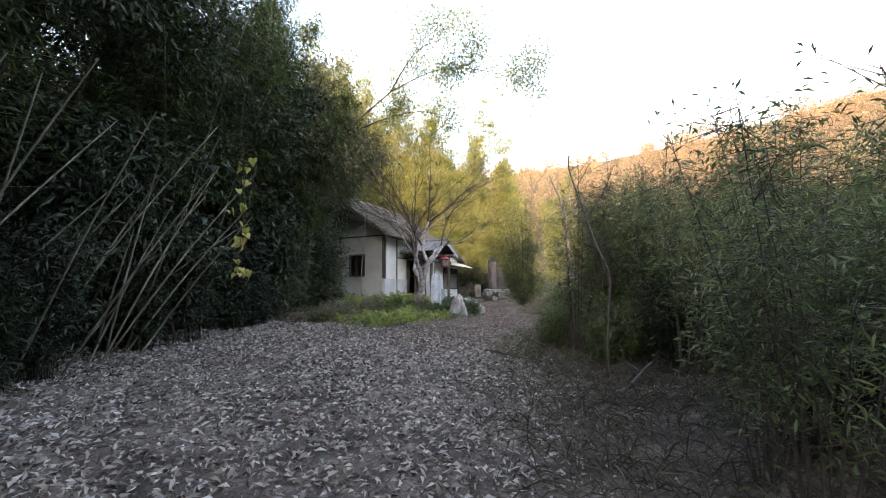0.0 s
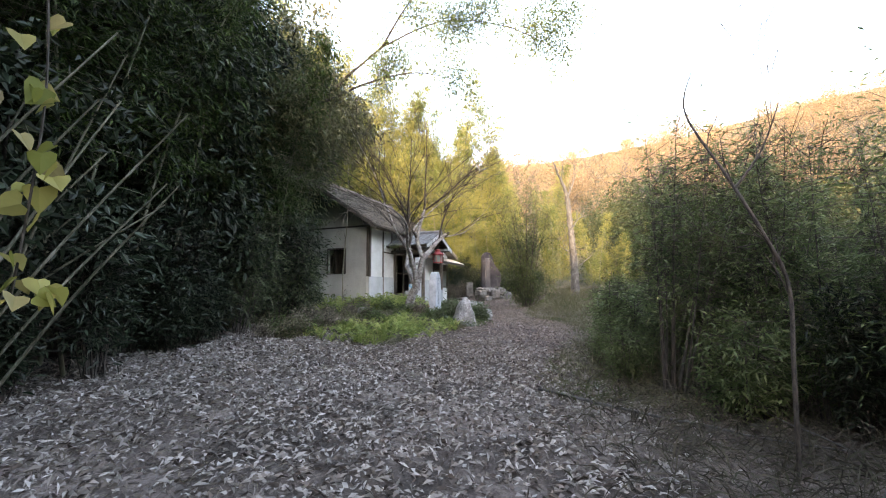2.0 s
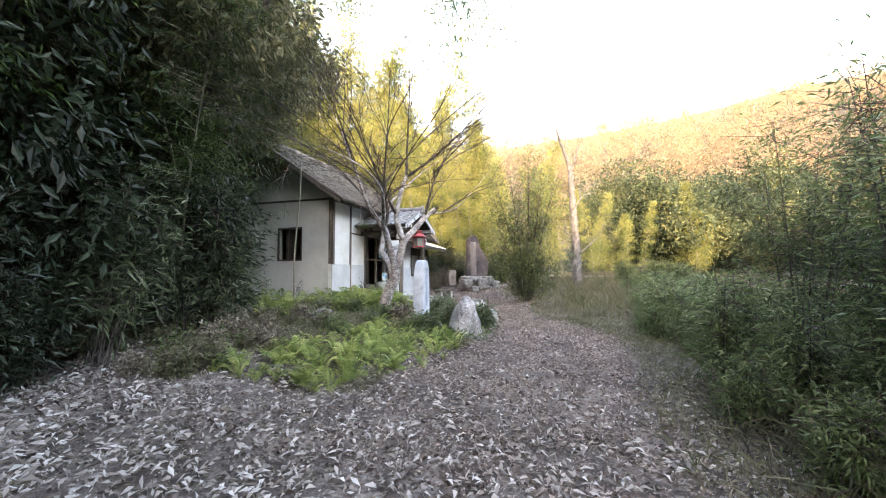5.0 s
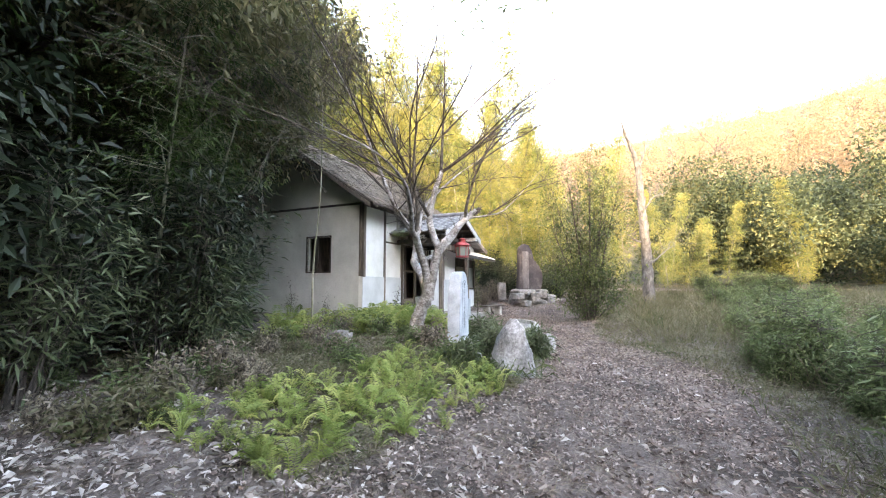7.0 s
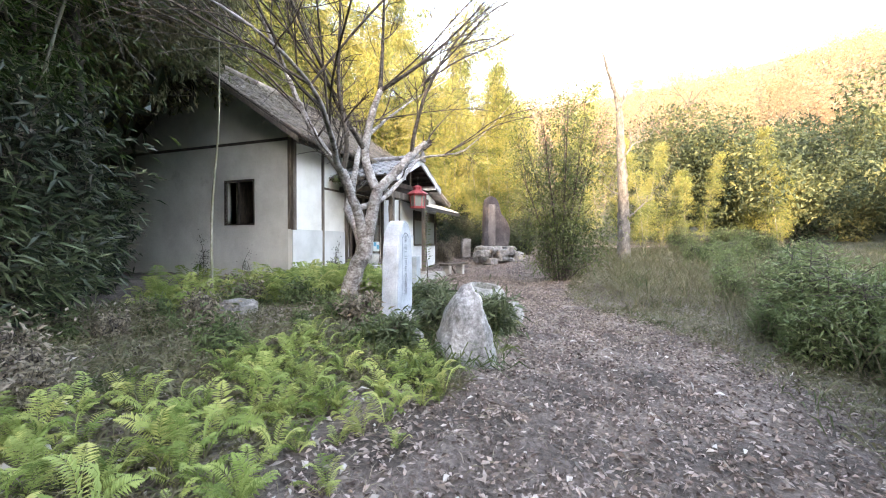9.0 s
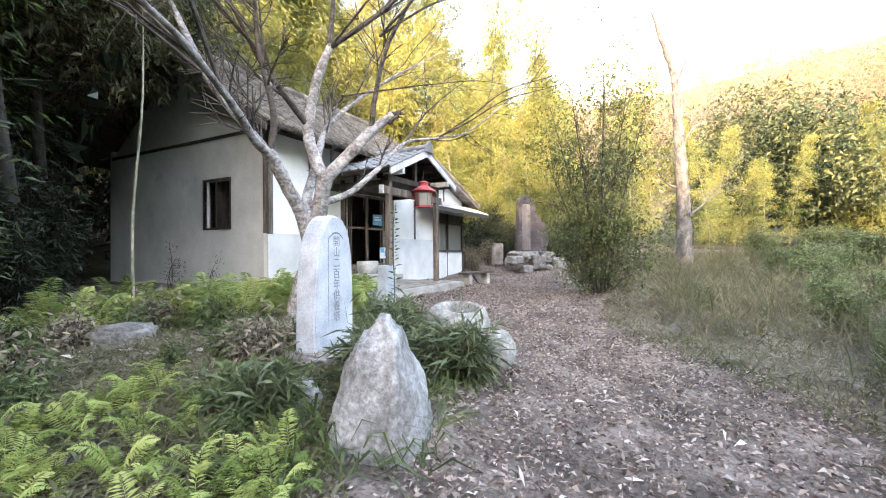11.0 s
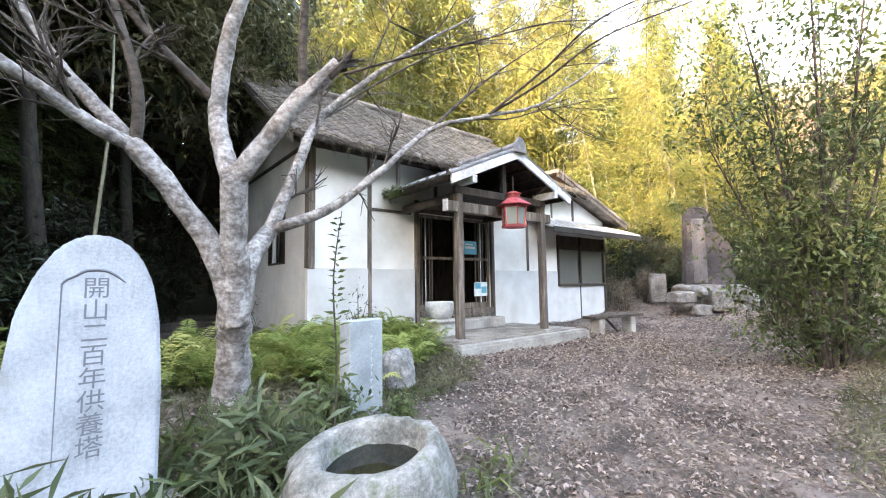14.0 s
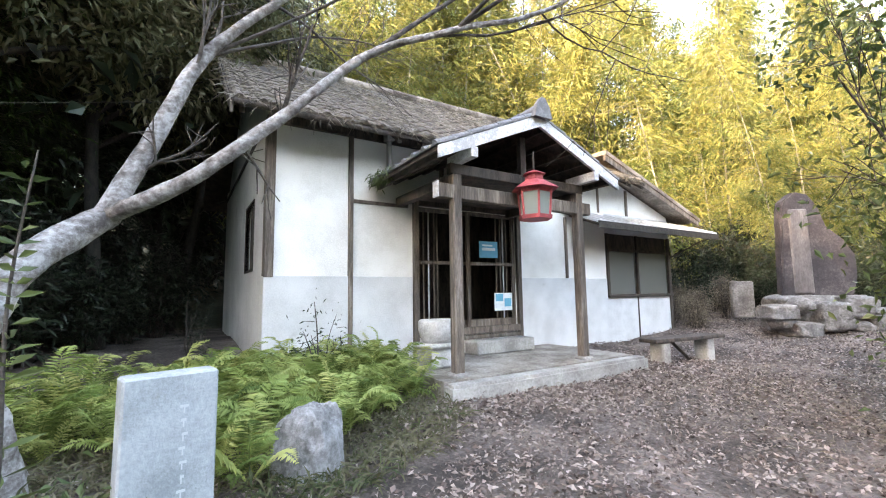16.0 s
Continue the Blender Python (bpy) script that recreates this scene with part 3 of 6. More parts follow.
    bm = bmesh.new()
    prism(bm, [(Y0 - 0.6, ze - 0.06), (YR, RIDGE), (Y1 + 0.7, ze - 0.06), (Y1 + 0.7, ze), (YR, RIDGE + 0.08), (Y0 - 0.6, ze)], "x", 17.28, 25.6)
    mr = p("main_roof", bm, M_DARKWOOD, h, "sagging brown tiled main roof with moss and litter")
    rr = np.random.default_rng(3)
    rows, cols = 17, 31
    L = math.hypot(YR - Y0 + 0.6, RIDGE - ze)
    ny, nz = (YR - Y0 + 0.6) / L, (RIDGE - ze) / L
    tile = []
    for v in range(2):
        bm = bmesh.new()
        box(bm, 0, 0.262, 0, L / rows + 0.05, 0, 0.03)
        prism(bm, [(0.0, 0.028), (0.035, 0.062), (0.085, 0.062), (0.12, 0.028)], "y", -0.002, L / rows + 0.05)
        me = bpy.data.meshes.new("roof_tile")
        bm.to_mesh(me)
        bm.free()
        me.materials.append(M_OLDROOF)
        tile.append(me)
    rest = []
    tilt = math.degrees(math.atan2(nz, ny))
    for i in range(rows):
        for j in range(cols):
            m = pose(17.3 + j * 0.268, Y0 - 0.64 + ny * i * L / rows, ze + 0.005 + nz * i * L / rows, tilt - 3 + rr.normal() * 1.0, rr.normal() * 1.2, rr.normal() * 0.9)
            if i < 9:
                ob = p("roof_tile", tile[0], None, mr)
                ob.matrix_world = m
            else:
                q = np.array([m @ v.co for v in tile[1].vertices])
                rest.append((q, np.array([list(pl.vertices) for pl in tile[1].polygons if len(pl.vertices) == 4])))
    v, f = merge(rest)
    tagged(p("upper_tiles", quads("upper_tiles", v, f, M_OLDROOF), None, mr), kind="stuff")
    for k in range(13):
        v, f = tube([(17.3 + k * 0.64, YR, RIDGE + 0.1), (17.93 + k * 0.64, YR, RIDGE + 0.1)], [0.13, 0.125], 8)
        p("ridge_tile", quads("ridge_tile", v, f, M_OLDROOF, True), None, mr)
    bm = bmesh.new()
    prism(bm, [(Y0 - 0.6, ze - 0.16), (YR, RIDGE - 0.1), (YR, RIDGE + 0.02), (Y0 - 0.6, ze - 0.03)], "x", 17.26, 17.3)
    p("verge_board", bm, M_TIMBER, mr)
    for k in range(20):
        x = 17.4 + k * 0.43
        bm = bmesh.new()
        prism(bm, [(Y0 - 0.55, ze - 0.13), (Y0 + 0.1, ze - 0.13 + s * 0.65), (Y0 + 0.1, ze - 0.06 + s * 0.65), (Y0 - 0.55, ze - 0.06)], "x", x - 0.03, x + 0.03)
        p("rafter", bm, M_DARKWOOD, mr)
    v, f = tube([(17.3, Y0 - 0.64, ze - 0.03), (19.3, Y0 - 0.64, ze - 0.06)], [0.04, 0.04], 8)
    p("eave_gutter", quads("eave_gutter", v, f, M_DARKWOOD, True), None, mr)


def porch():
    cx, yf, yb = 20.93, 8.74, 11.9
    top, tipz, half = 4.62, 3.92, 1.62
    pxl, pxr, py, slab = 19.78, 22.05, 9.09, 1.22
    h = empty("porch", cx, py, slab, "open timber porch with a small tiled gable roof", "porch")

    def p(name, bm, m, parent=h, label=""):
        ob = part(name, bm, m, parent, label)
        if parent is h:
            ob.matrix_parent_inverse = h.matrix_world.inverted()
        return ob
    for x in (pxl, pxr):
        p("post", boxes((x - 0.065, x + 0.065, py - 0.065, py + 0.065, slab, 3.72), bevel=0.012), M_TIMBER, h, "grey weathered square post")
    for x in (pxl, pxr):
        p("post_stone", boxes((x - 0.11, x + 0.11, py - 0.11, py + 0.11, slab - 0.06, slab + 0.025), bevel=0.02), M_CONCRETE)
    p("cross_beam", boxes((pxl - 0.28, pxr + 0.25, py - 0.06, py + 0.06, 3.4, 3.58), bevel=0.01), M_TIMBER)
    p("beam_end", boxes((pxl - 0.295, pxl - 0.279, py - 0.065, py + 0.065, 3.4, 3.6)), M_WHITEWOOD, h, "white-painted beam end")
    p("tie_beam", boxes((pxl - 0.1, pxr + 0.1, py - 0.05, py + 0.05, 3.72, 3.86), bevel=0.01), M_DARKWOOD)
    p("king_post", boxes((cx - 0.05, cx + 0.05, py - 0.04, py + 0.04, 3.86, 4.42)), M_DARKWOOD)
    for x in (pxl, pxr):
        p("side_beam", boxes((x - 0.055, x + 0.055, py + 0.06, Y0 - 0.04, 3.6, 3.74)), M_DARKWOOD)
    p("ceiling_board", boxes((pxl, pxr, py + 0.08, Y0 - 0.03, 3.74, 3.77)), M_DARKWOOD)
    sl = (top - tipz) / half
    for sgn in (-1, 1):
        bm = bmesh.new()
        prism(bm, [(cx, top - 0.06), (cx + sgn * half, tipz - 0.05), (cx + sgn * half, tipz), (cx, top)], "y", yf, yb)
        rf = p("roof_side", bm, M_DARKWOOD, h, "grey tiled slope of the porch roof")
        bm = bmesh.new()
        prism(bm, [(cx, top - 0.16), (cx + sgn * half, tipz - 0.15), (cx + sgn * half, tipz), (cx, top)], "y", yf - 0.045, yf - 0.003)
        p("barge_board", bm, M_WHITEWOOD, rf, "white-painted barge board, flaking")
        p("purlin_end", boxes((cx + sgn * (half * 0.69) - 0.05, cx + sgn * (half * 0.69) + 0.05, yf - 0.05, yf + 0.5, top - sl * half * 0.69 - 0.28, top - sl * half * 0.69 - 0.155)), M_WHITEWOOD, rf, "white purlin end")
        for k in range(6):
            u = (k + 0.5) / 6
            bm = boxes((cx + sgn * u * half - 0.022, cx + sgn * u * half + 0.022, yf + 0.02, yb - 0.2, top - sl * u * half - 0.13, top - sl * u * half - 0.062))
            p("batten", bm, M_DARKWOOD, rf)
        n, mcols = 7, 11
        L = math.hypot(half, top - tipz)
        ang = math.degrees(math.atan2(top - tipz, half))
        bm = bmesh.new()
        box(bm, 0, L / n + 0.04, 0, 0.262, 0, 0.028)
        prism(bm, [(0.0, 0.026), (0.03, 0.058), (0.08, 0.058), (0.11, 0.026)], "x", -0.002, L / n + 0.04)
        me = bpy.data.meshes.new("roof_tile")
        bm.to_mesh(me)
        bm.free()
        me.materials.append(M_TILE)
        rr = np.random.default_rng(5)
        for i in range(n):
            for j in range(mcols):
                u = half * (1 - i / n) + 0.03
                m = pose(cx + sgn * u, yf - 0.05 + j * 0.27 + (0 if sgn < 0 else 0.262), tipz + (top - tipz) * i / n + 0.004, 0, -ang + 3 + rr.normal(), rr.normal())
                if sgn > 0:
                    m = pose(cx + sgn * u, yf - 0.05 + j * 0.27 + 0.262, tipz + (top - tipz) * i / n + 0.004, 0, 0, 180) @ pose(0, 0, 0, 0, -ang + 3 + rr.normal(), rr.normal())
                ob = p("roof_tile", me, None, rf)
                ob.matrix_world = m
    for k in range(8):
        v, f = tube([(cx, yf - 0.06 + k * 0.36, top + 0.06), (cx, yf + 0.29 + k * 0.36, top + 0.06)], [0.1, 0.095], 8)
        p("ridge_tile", quads("ridge_tile", v, f, M_TILE, True), None)
    bm = bmesh.new()
    prism(bm, [(cx - 0.16, top - 0.06), (cx + 0.16, top - 0.06), (cx + 0.11, top + 0.12), (cx + 0.03, top + 0.22), (cx - 0.03, top + 0.22), (cx - 0.11, top + 0.12)], "y", yf - 0.12, yf - 0.05)
    p("ridge_end_tile", bm, M_TILE, h, "upturned grey ridge-end tile")


def porch_slab():
    bm = bmesh.new()
    rr = np.random.default_rng(11)
    h = empty("porch_slab", 21.2, 8.7, 0.9, "worn concrete kerb and dirt-covered porch floor", "step")
    prism(bm, [(19.46, 8.9), (23.0, 8.93), (23.0, Y0 - 0.035), (19.5, Y0 - 0.035)], "z", 0.75, 1.2)
    fl = part("porch_floor", bm, M_PORCH, h, "dirt-covered porch floor")
    kb = bmesh.new()
    prism(kb, [(19.42, 8.66), (20.3, 8.63), (21.3, 8.66), (22.3, 8.7), (23.08, 8.72), (23.06, 8.94), (22.0, 8.92), (20.5, 8.9), (19.44, 8.88)], "z", 0.7, 1.19)
    bmesh.ops.bevel(kb, geom=[e for e in kb.edges if e.verts[0].co.z > 1.1 and e.verts[1].co.z > 1.1], offset=0.035, segments=2, affect="EDGES")
    kerb = part("kerb", kb, M_CONCRETE, h, "chipped grey concrete kerb")
    for ob in (fl, kerb):
        ob.matrix_parent_inverse = h.matrix_world.inverted()


def lantern(x, y, ztop):
    h = empty("hanging_lantern", x, y, ztop - 0.75, "faded red wooden hanging lantern with glazed sides", "lantern")

    def ring(z0, r0, z1, r1, n=6):
        bm = bmesh.new()
        lo = [bm.verts.new((r0 * math.cos(a), r0 * math.sin(a), z0)) for a in np.arange(n) * 2 * math.pi / n]
        hi = [bm.verts.new((r1 * math.cos(a), r1 * math.sin(a), z1)) for a in np.arange(n) * 2 * math.pi / n]
        bm.faces.new(lo[::-1])
        bm.faces.new(hi)
        for k in range(n):
            bm.faces.new((lo[k], lo[(k + 1) % n], hi[(k + 1) % n], hi[k]))
        return bm
    part("base", ring(0.0, 0.225, 0.05, 0.235), M_RED, h)
    part("glass", ring(0.05, 0.19, 0.37, 0.215), M_LAMPGLASS, h, "pale greenish glass sides")
    for k in range(6):
        a = k * math.pi / 3
        v, f = tube([(0.2 * math.cos(a), 0.2 * math.sin(a), 0.04), (0.228 * math.cos(a), 0.228 * math.sin(a), 0.38)], [0.017, 0.017], 4)
        part("corner_bar", quads("corner_bar", v, f, M_RED), None, h)
    part("top_rim", ring(0.36, 0.235, 0.41, 0.25), M_RED, h)
    part("roof", ring(0.41, 0.335, 0.54, 0.13), M_RED, h, "flared red lantern roof")
    part("collar", ring(0.54, 0.13, 0.62, 0.12), M_RED, h)
    part("cap", ring(0.62, 0.17, 0.67, 0.06), M_RED, h)
    v, f = tube([(0, 0, 0.67), (0, 0, 0.95)], [0.015, 0.015], 6)
    part("hook", quads("hook", v, f, M_DARKWOOD), None, h)


def bench():
    x0, x1, y, z = 23.35, 25.15, 8.8, 1.42
    h = empty("bench", (x0 + x1) / 2, y, gz(24.2, y), "low weathered plank bench on stone legs", "bench", rz=-6)
    zz = z - gz(24.2, y)
    n = (x1 - x0) / 2
    part("seat", boxes((-n, n, -0.17, 0.17, zz - 0.06, zz), bevel=0.01), M_DARKWOOD, h)
    for x in (-n + 0.3, n - 0.35):
        part("leg", boxes((x - 0.1, x + 0.1, -0.13, 0.13, -0.1, zz - 0.06), bevel=0.02), M_CONCRETE, h)
    v, f = tube([(-0.3, 0, zz - 0.08), (0.15, 0.02, 0.02)], [0.03, 0.03], 5)
    part("brace", quads("brace", v, f, M_DARKWOOD), None, h)


def stone_pot(x, y, z):
    h = empty("stone_washbasin", x, y, z, "cracked pale stone washbasin standing on a stone block", "stone basin", rz=8)
    part("block", boxes((-0.24, 0.24, -0.2, 0.2, 0, 0.26), bevel=0.03), M_BLOCK, h)
    part("ledge", boxes((-0.3, 0.3, -0.24, 0.24, 0.262, 0.33), bevel=0.025), M_BLOCK, h)
    v = []
    prof = [(0.2, 0.33), (0.25, 0.38), (0.285, 0.5), (0.29, 0.62), (0.27, 0.645), (0.23, 0.63), (0.2, 0.45), (0.02, 0.42)]
    n = 24
    for r, zz in prof:
        for k in range(n):
            a = k * 2 * math.pi / n
            w = r * (1 + 0.035 * noise.noise(Vector((math.cos(a) * 2, math.sin(a) * 2, zz * 5))))
            v.append((w * math.cos(a), 0.85 * w * math.sin(a), zz))
    f = [(i * n + k, i * n + (k + 1) % n, (i + 1) * n + (k + 1) % n, (i + 1) * n + k) for i in range(len(prof) - 1) for k in range(n)]
    part("bowl", quads("bowl", v, f, M_BLOCK, True), None, h)


hall()
porch()
porch_slab()
stone_pot(19.95, 9.85, 1.2)
lantern(20.88, 8.8, 3.93)
bench()


# ---- stones ----
def rock(name, x, y, z, sx, sy, sz, seed, material, label, category="rock", shape=None, rz=0.0, n=3):
    bm = bmesh.new()
    bmesh.ops.create_icosphere(bm, subdivisions=n + 2, radius=1.0)
    off = Vector((seed * 3.1, seed * 1.7, seed))
    for v in bm.verts:
        p = v.co.copy()
        if shape:
            p = shape(p)
        k = 1 + 0.16 * noise.noise(v.co * 1.3 + off) + 0.09 * noise.noise(v.co * 3.5 + off) + 0.04 * noise.noise(v.co * 9 + off) + 0.015 * noise.noise(v.co * 22 + off)
        v.co = Vector((p.x * sx * k, p.y * sy * k, p.z * sz * k))
    me = bpy.data.meshes.new(name)
    bm.to_mesh(me)
    bm.free()
    me.polygons.foreach_set("use_smooth", [True] * len(me.polygons))
    ob = part(name, me, material)
    ob.matrix_world = pose(x, y, z, 0, 0, rz)
    return tagged(ob, label, category)


def blocky(p):
    return Vector([math.copysign(min(abs(c) ** 0.42, 1), c) for c in p])


def chunky(p):
    q = Vector([math.copysign(abs(c) ** 0.72, c) for c in p])
    return q * (1 - 0.16 * max(0, q.x * 0.6 + q.z * 0.5)) + Vector((0.12 * p.z, 0, 0))


def peaked(p):
    k = 1 - 0.62 * max(0, (p.z + 0.55) / 1.55)
    return Vector((math.copysign(abs(p.x) ** 0.7, p.x) * k - 0.14 * p.z, math.copysign(abs(p.y) ** 0.7, p.y) * k, p.z))


def stele():
    # tall round-topped stone with eight cut characters down its face
    x, y, z = 14.98, 6.5, 1.16
    h = empty("memorial_stele", x, y, z, "tall pale blue-grey round-topped stone with carved characters", "monument", rz=5)
    out = [(-0.335, -0.3), (0.3, -0.3), (0.3, 0.5), (0.28, 0.85), (0.245, 1.04), (0.19, 1.17), (0.12, 1.25), (0.03, 1.285), (-0.06, 1.27), (-0.14, 1.21), (-0.215, 1.08), (-0.275, 0.9), (-0.31, 0.6), (-0.325, 0.25)]
    bm = bmesh.new()
    prism(bm, out, "y", -0.11, 0.13)
    bmesh.ops.bevel(bm, geom=list(bm.edges), offset=0.018, segments=2, affect="EDGES")
    part("slab", bm, M_STONE, h)
    zz = 1.06
    for ch in "開山二百年供養塔":
        c = bpy.data.curves.new("character", "FONT")
        c.body, c.size, c.extrude, c.align_x = ch, 0.112, 0.001, "CENTER"
        t = new("character", c)
        dg = bpy.context.evaluated_depsgraph_get()
        me = bpy.data.meshes.new_from_object(t.evaluated_get(dg))
        bpy.data.objects.remove(t)
        me.materials.clear()
        ob = part("character", me, M_CUTSHADE, h)
        ob.matrix_local = pose(0.01, -0.1115, zz - 0.085, 90, 0, 0)
        zz -= 0.109
    v, f = tube([(-0.12, -0.111, 0.2), (-0.12, -0.111, 0.95), (-0.115, -0.111, 1.04), (-0.07, -0.111, 1.075), (-0.03, -0.111, 1.1), (0.04, -0.111, 1.1), (0.085, -0.111, 1.075), (0.125, -0.111, 1.04)], [0.002, 0.003, 0.005, 0.006, 0.007, 0.007, 0.006, 0.003], 4, 24)
    part("arched_line", quads("arched_line", v, f, M_CUTSHADE), None, h)


def marker_post():
    h = empty("stone_marker", 16.82, 7.08, 1.0, "square pale stone marker post with worn lettering", "monument", rz=13)
    part("shaft", boxes((-0.19, 0.19, -0.09, 0.05, -0.1, 0.87), bevel=0.01), M_MARKER, h)
    for k in range(9):
        part("letter_bar", boxes((0.03 + 0.006 * (k % 3), 0.066 - 0.008 * (k % 2), -0.0915, -0.0903, 0.715 - k * 0.062, 0.727 - k * 0.062), (0.044, 0.05, -0.0915, -0.0903, 0.69 - k * 0.062, 0.714 - k * 0.062)), M_CUT, h)
    part("footing", boxes((-0.27, 0.27, -0.17, 0.17, -0.3, 0.03), bevel=0.03), M_ROCK, h)


def basin():
    # rounded natural boulder with an oval bowl cut into the top
    bm = bmesh.new()
    n = 40
    prof = [(0.0, 0.06), (0.26, 0.07), (0.37, 0.12), (0.405, 0.3), (0.42, 0.375), (0.45, 0.395), (0.53, 0.385), (0.6, 0.31), (0.66, 0.14), (0.69, -0.06), (0.66, -0.28), (0.55, -0.55)]
    rings = []
    for r, z in prof[1:]:
        rings.append([])
        for k in range(n):
            a = k * 2 * math.pi / n
            w = 1 + (0.2 * noise.noise(Vector((math.cos(a) * 1.2, math.sin(a) * 1.2, z * 2 + 5))) + 0.1 * noise.noise(Vector((math.cos(a) * 4, math.sin(a) * 4, z * 6))) + 0.04 * noise.noise(Vector((math.cos(a) * 9, math.sin(a) * 9, z * 12)))) * (1 if r > 0.46 else 0.75)
            rings[-1].append(bm.verts.new((r * w * math.cos(a) * 1.0, r * w * math.sin(a) * 0.86, z + (0.03 * noise.noise(Vector((a, r * 4, 3))) if r > 0.43 else 0))))
    c = bm.verts.new((0, 0, 0.06))
    for k in range(n):
        bm.faces.new((c, rings[0][k], rings[0][(k + 1) % n]))
    for q, s in zip(rings, rings[1:]):
        for k in range(n):
            bm.faces.new((q[k], s[k], s[(k + 1) % n], q[(k + 1) % n]))
    bmesh.ops.recalc_face_normals(bm, faces=bm.faces)
    for f in bm.faces:
        f.smooth = True
    h = empty("stone_basin", 16.06, 5.52, 1.19, "rounded boulder water basin with an oval bowl cut in", "stone basin", rz=20)
    h.scale = (0.68, 0.6, 0.63)
    h.rotation_euler = (radians(5), radians(-4), radians(20))
    part("bowl", bm, M_MOSSROCK, h)
    bm = bmesh.new()
    bmesh.ops.create_circle(bm, cap_ends=True, segments=24, radius=0.4)
    ob = part("water", bm, plain("dark_water", (0.01, 0.012, 0.01), 0.05), h, "dark still water with leaves")
    ob.matrix_local = Matrix.Translation((0, 0, 0.2)) @ Matrix.Diagonal((1, 0.86, 1, 1))


def memorial():
    z = 1.5
    bm = bmesh.new()
    prism(bm, [(-0.74, -0.1), (0.6, -0.1), (0.72, 0.35), (0.74, 0.85), (0.55, 1.2), (0.24, 1.5), (0.1, 1.95), (-0.08, 2.22), (-0.34, 2.3), (-0.58, 2.1), (-0.66, 1.6), (-0.68, 0.8)], "y", -0.14, 0.14)
    bmesh.ops.subdivide_edges(bm, edges=bm.edges, cuts=3)
    for v in bm.verts:
        v.co += noise.noise_vector(v.co * 2.0) * 0.02
    bmesh.ops.bevel(bm, geom=[e for e in bm.edges if e.calc_face_angle(0) > 0.9], offset=0.03, segments=2, affect="EDGES")
    bmesh.ops.triangulate(bm, faces=bm.faces)
    ob = part("memorial_stone", bm, M_OLDSTONE)
    ob.matrix_world = pose(28.75, 8.3, 2.06, 0, 0, -42)
    tagged(ob, "tall brown natural memorial slab with pale lichen", "monument")
    face = boxes((-0.5, -0.12, -0.172, -0.1, 0.02, 1.9), bevel=0.03)
    fo = part("inscribed_face", face, M_WORNFACE, ob, "pale smoothed strip with worn lettering")
    rr = np.random.default_rng(21)
    k = 0
    for i in range(5):
        for j in range(2):
            a = -0.95 + i * 0.47 + rr.normal() * 0.05
            rx, ry = 28.6 + a * math.cos(radians(-42)), 8.2 + a * math.sin(radians(-42))
            rock("platform_stone", rx - 0.25, ry - 0.2, 1.45 + j * 0.32 + rr.normal() * 0.06, 0.14 + rr.random() * 0.17, 0.26 + 0.1 * rr.random(), 0.13 + rr.random() * 0.12, 30 + k, M_GREYSTONE, "rough grey stone of the memorial platform", "stone", blocky if k % 3 else None, -42 + rr.normal() * 14, 2)["group"] = "stones of the platform"
            k += 1
    rock("platform_fill", 28.85, 8.35, 1.62, 0.95, 0.5, 0.42, 55, M_GREYSTONE, "broad stone top of the memorial platform", "stone", blocky, -42, 2)
    bm = boxes((-0.24, 0.24, -0.1, 0.1, 0, 0.9), bevel=0.03)
    ob = part("small_gravestone", bm, M_GREYSTONE)
    ob.matrix_world = pose(28.7, 9.75, 1.5, 0, 0, -42)
    tagged(ob, "low square grey stone block beside the memorial", "monument")


stele()
marker_post()
basin()
memorial()
rock("pointed_rock", 14.24, 5.26, 1.04, 0.66, 0.38, 0.58, 3, M_ROCK, "pointed grey boulder with dark lichen", shape=peaked, rz=25)
rock("small_stone", 14.0, 5.85, 0.95, 0.15, 0.14, 0.16, 9, M_ROCK, "small dark grey stone beside the boulder", "stone")
rock("basin_boulder", 16.02, 5.02, 0.97, 0.2, 0.17, 0.23, 6, M_MOSSROCK, "rounded pale boulder leaning on the basin")
rock("low_block", 14.2, 8.75, 1.06, 0.27, 0.2, 0.22, 12, M_GREYSTONE, "low squared grey stone on the mound", "stone", blocky, 15)
rock("grey_boulder", 17.68, 7.85, 1.1, 0.25, 0.22, 0.36, 27, M_ROCK, "mottled grey angular boulder among ferns", shape=chunky, rz=35)
rock("stele_foot_stone", 14.98, 6.45, 0.98, 0.42, 0.3, 0.14, 17, M_ROCK, "flat stone under the stele", "stone", blocky)


# ---- plants ----
def grow(start, direction, length, radius, depth, r, out, twigs, lift=0.1, wander=0.25, sides=5, kids=(3, 5)):
    """A wandering branch and its side branches, added to out; twig tips go to twigs."""
    n = max(3, int(length / 0.22) + 1)
    p, d, pts = np.array(start, float), unit(np.array(direction, float)), [np.array(start, float)]
    for k in range(n):
        d = unit(d + r.normal(size=3) * wander * 0.5 + np.array([0, 0, lift * 0.3]))
        p = p + d * length / n
        pts.append(p)
    out.append(tube(pts, np.linspace(radius, max(radius * 0.35, 0.0035), n + 1), sides))
    if depth <= 0:
        twigs.append(pts[-1])
        return
    for k in range(r.integers(*kids)):
        i = int(n * (0.3 + 0.65 * r.random()))
        dd = unit(unit(pts[min(i + 1, n)] - pts[i]) + r.normal(size=3) * 0.6)
        grow(pts[i], dd, length * (0.45 + 0.25 * r.random()), radius * 0.6, depth - 1, r, out, twigs, lift, wander, max(3, sides - 1), kids)


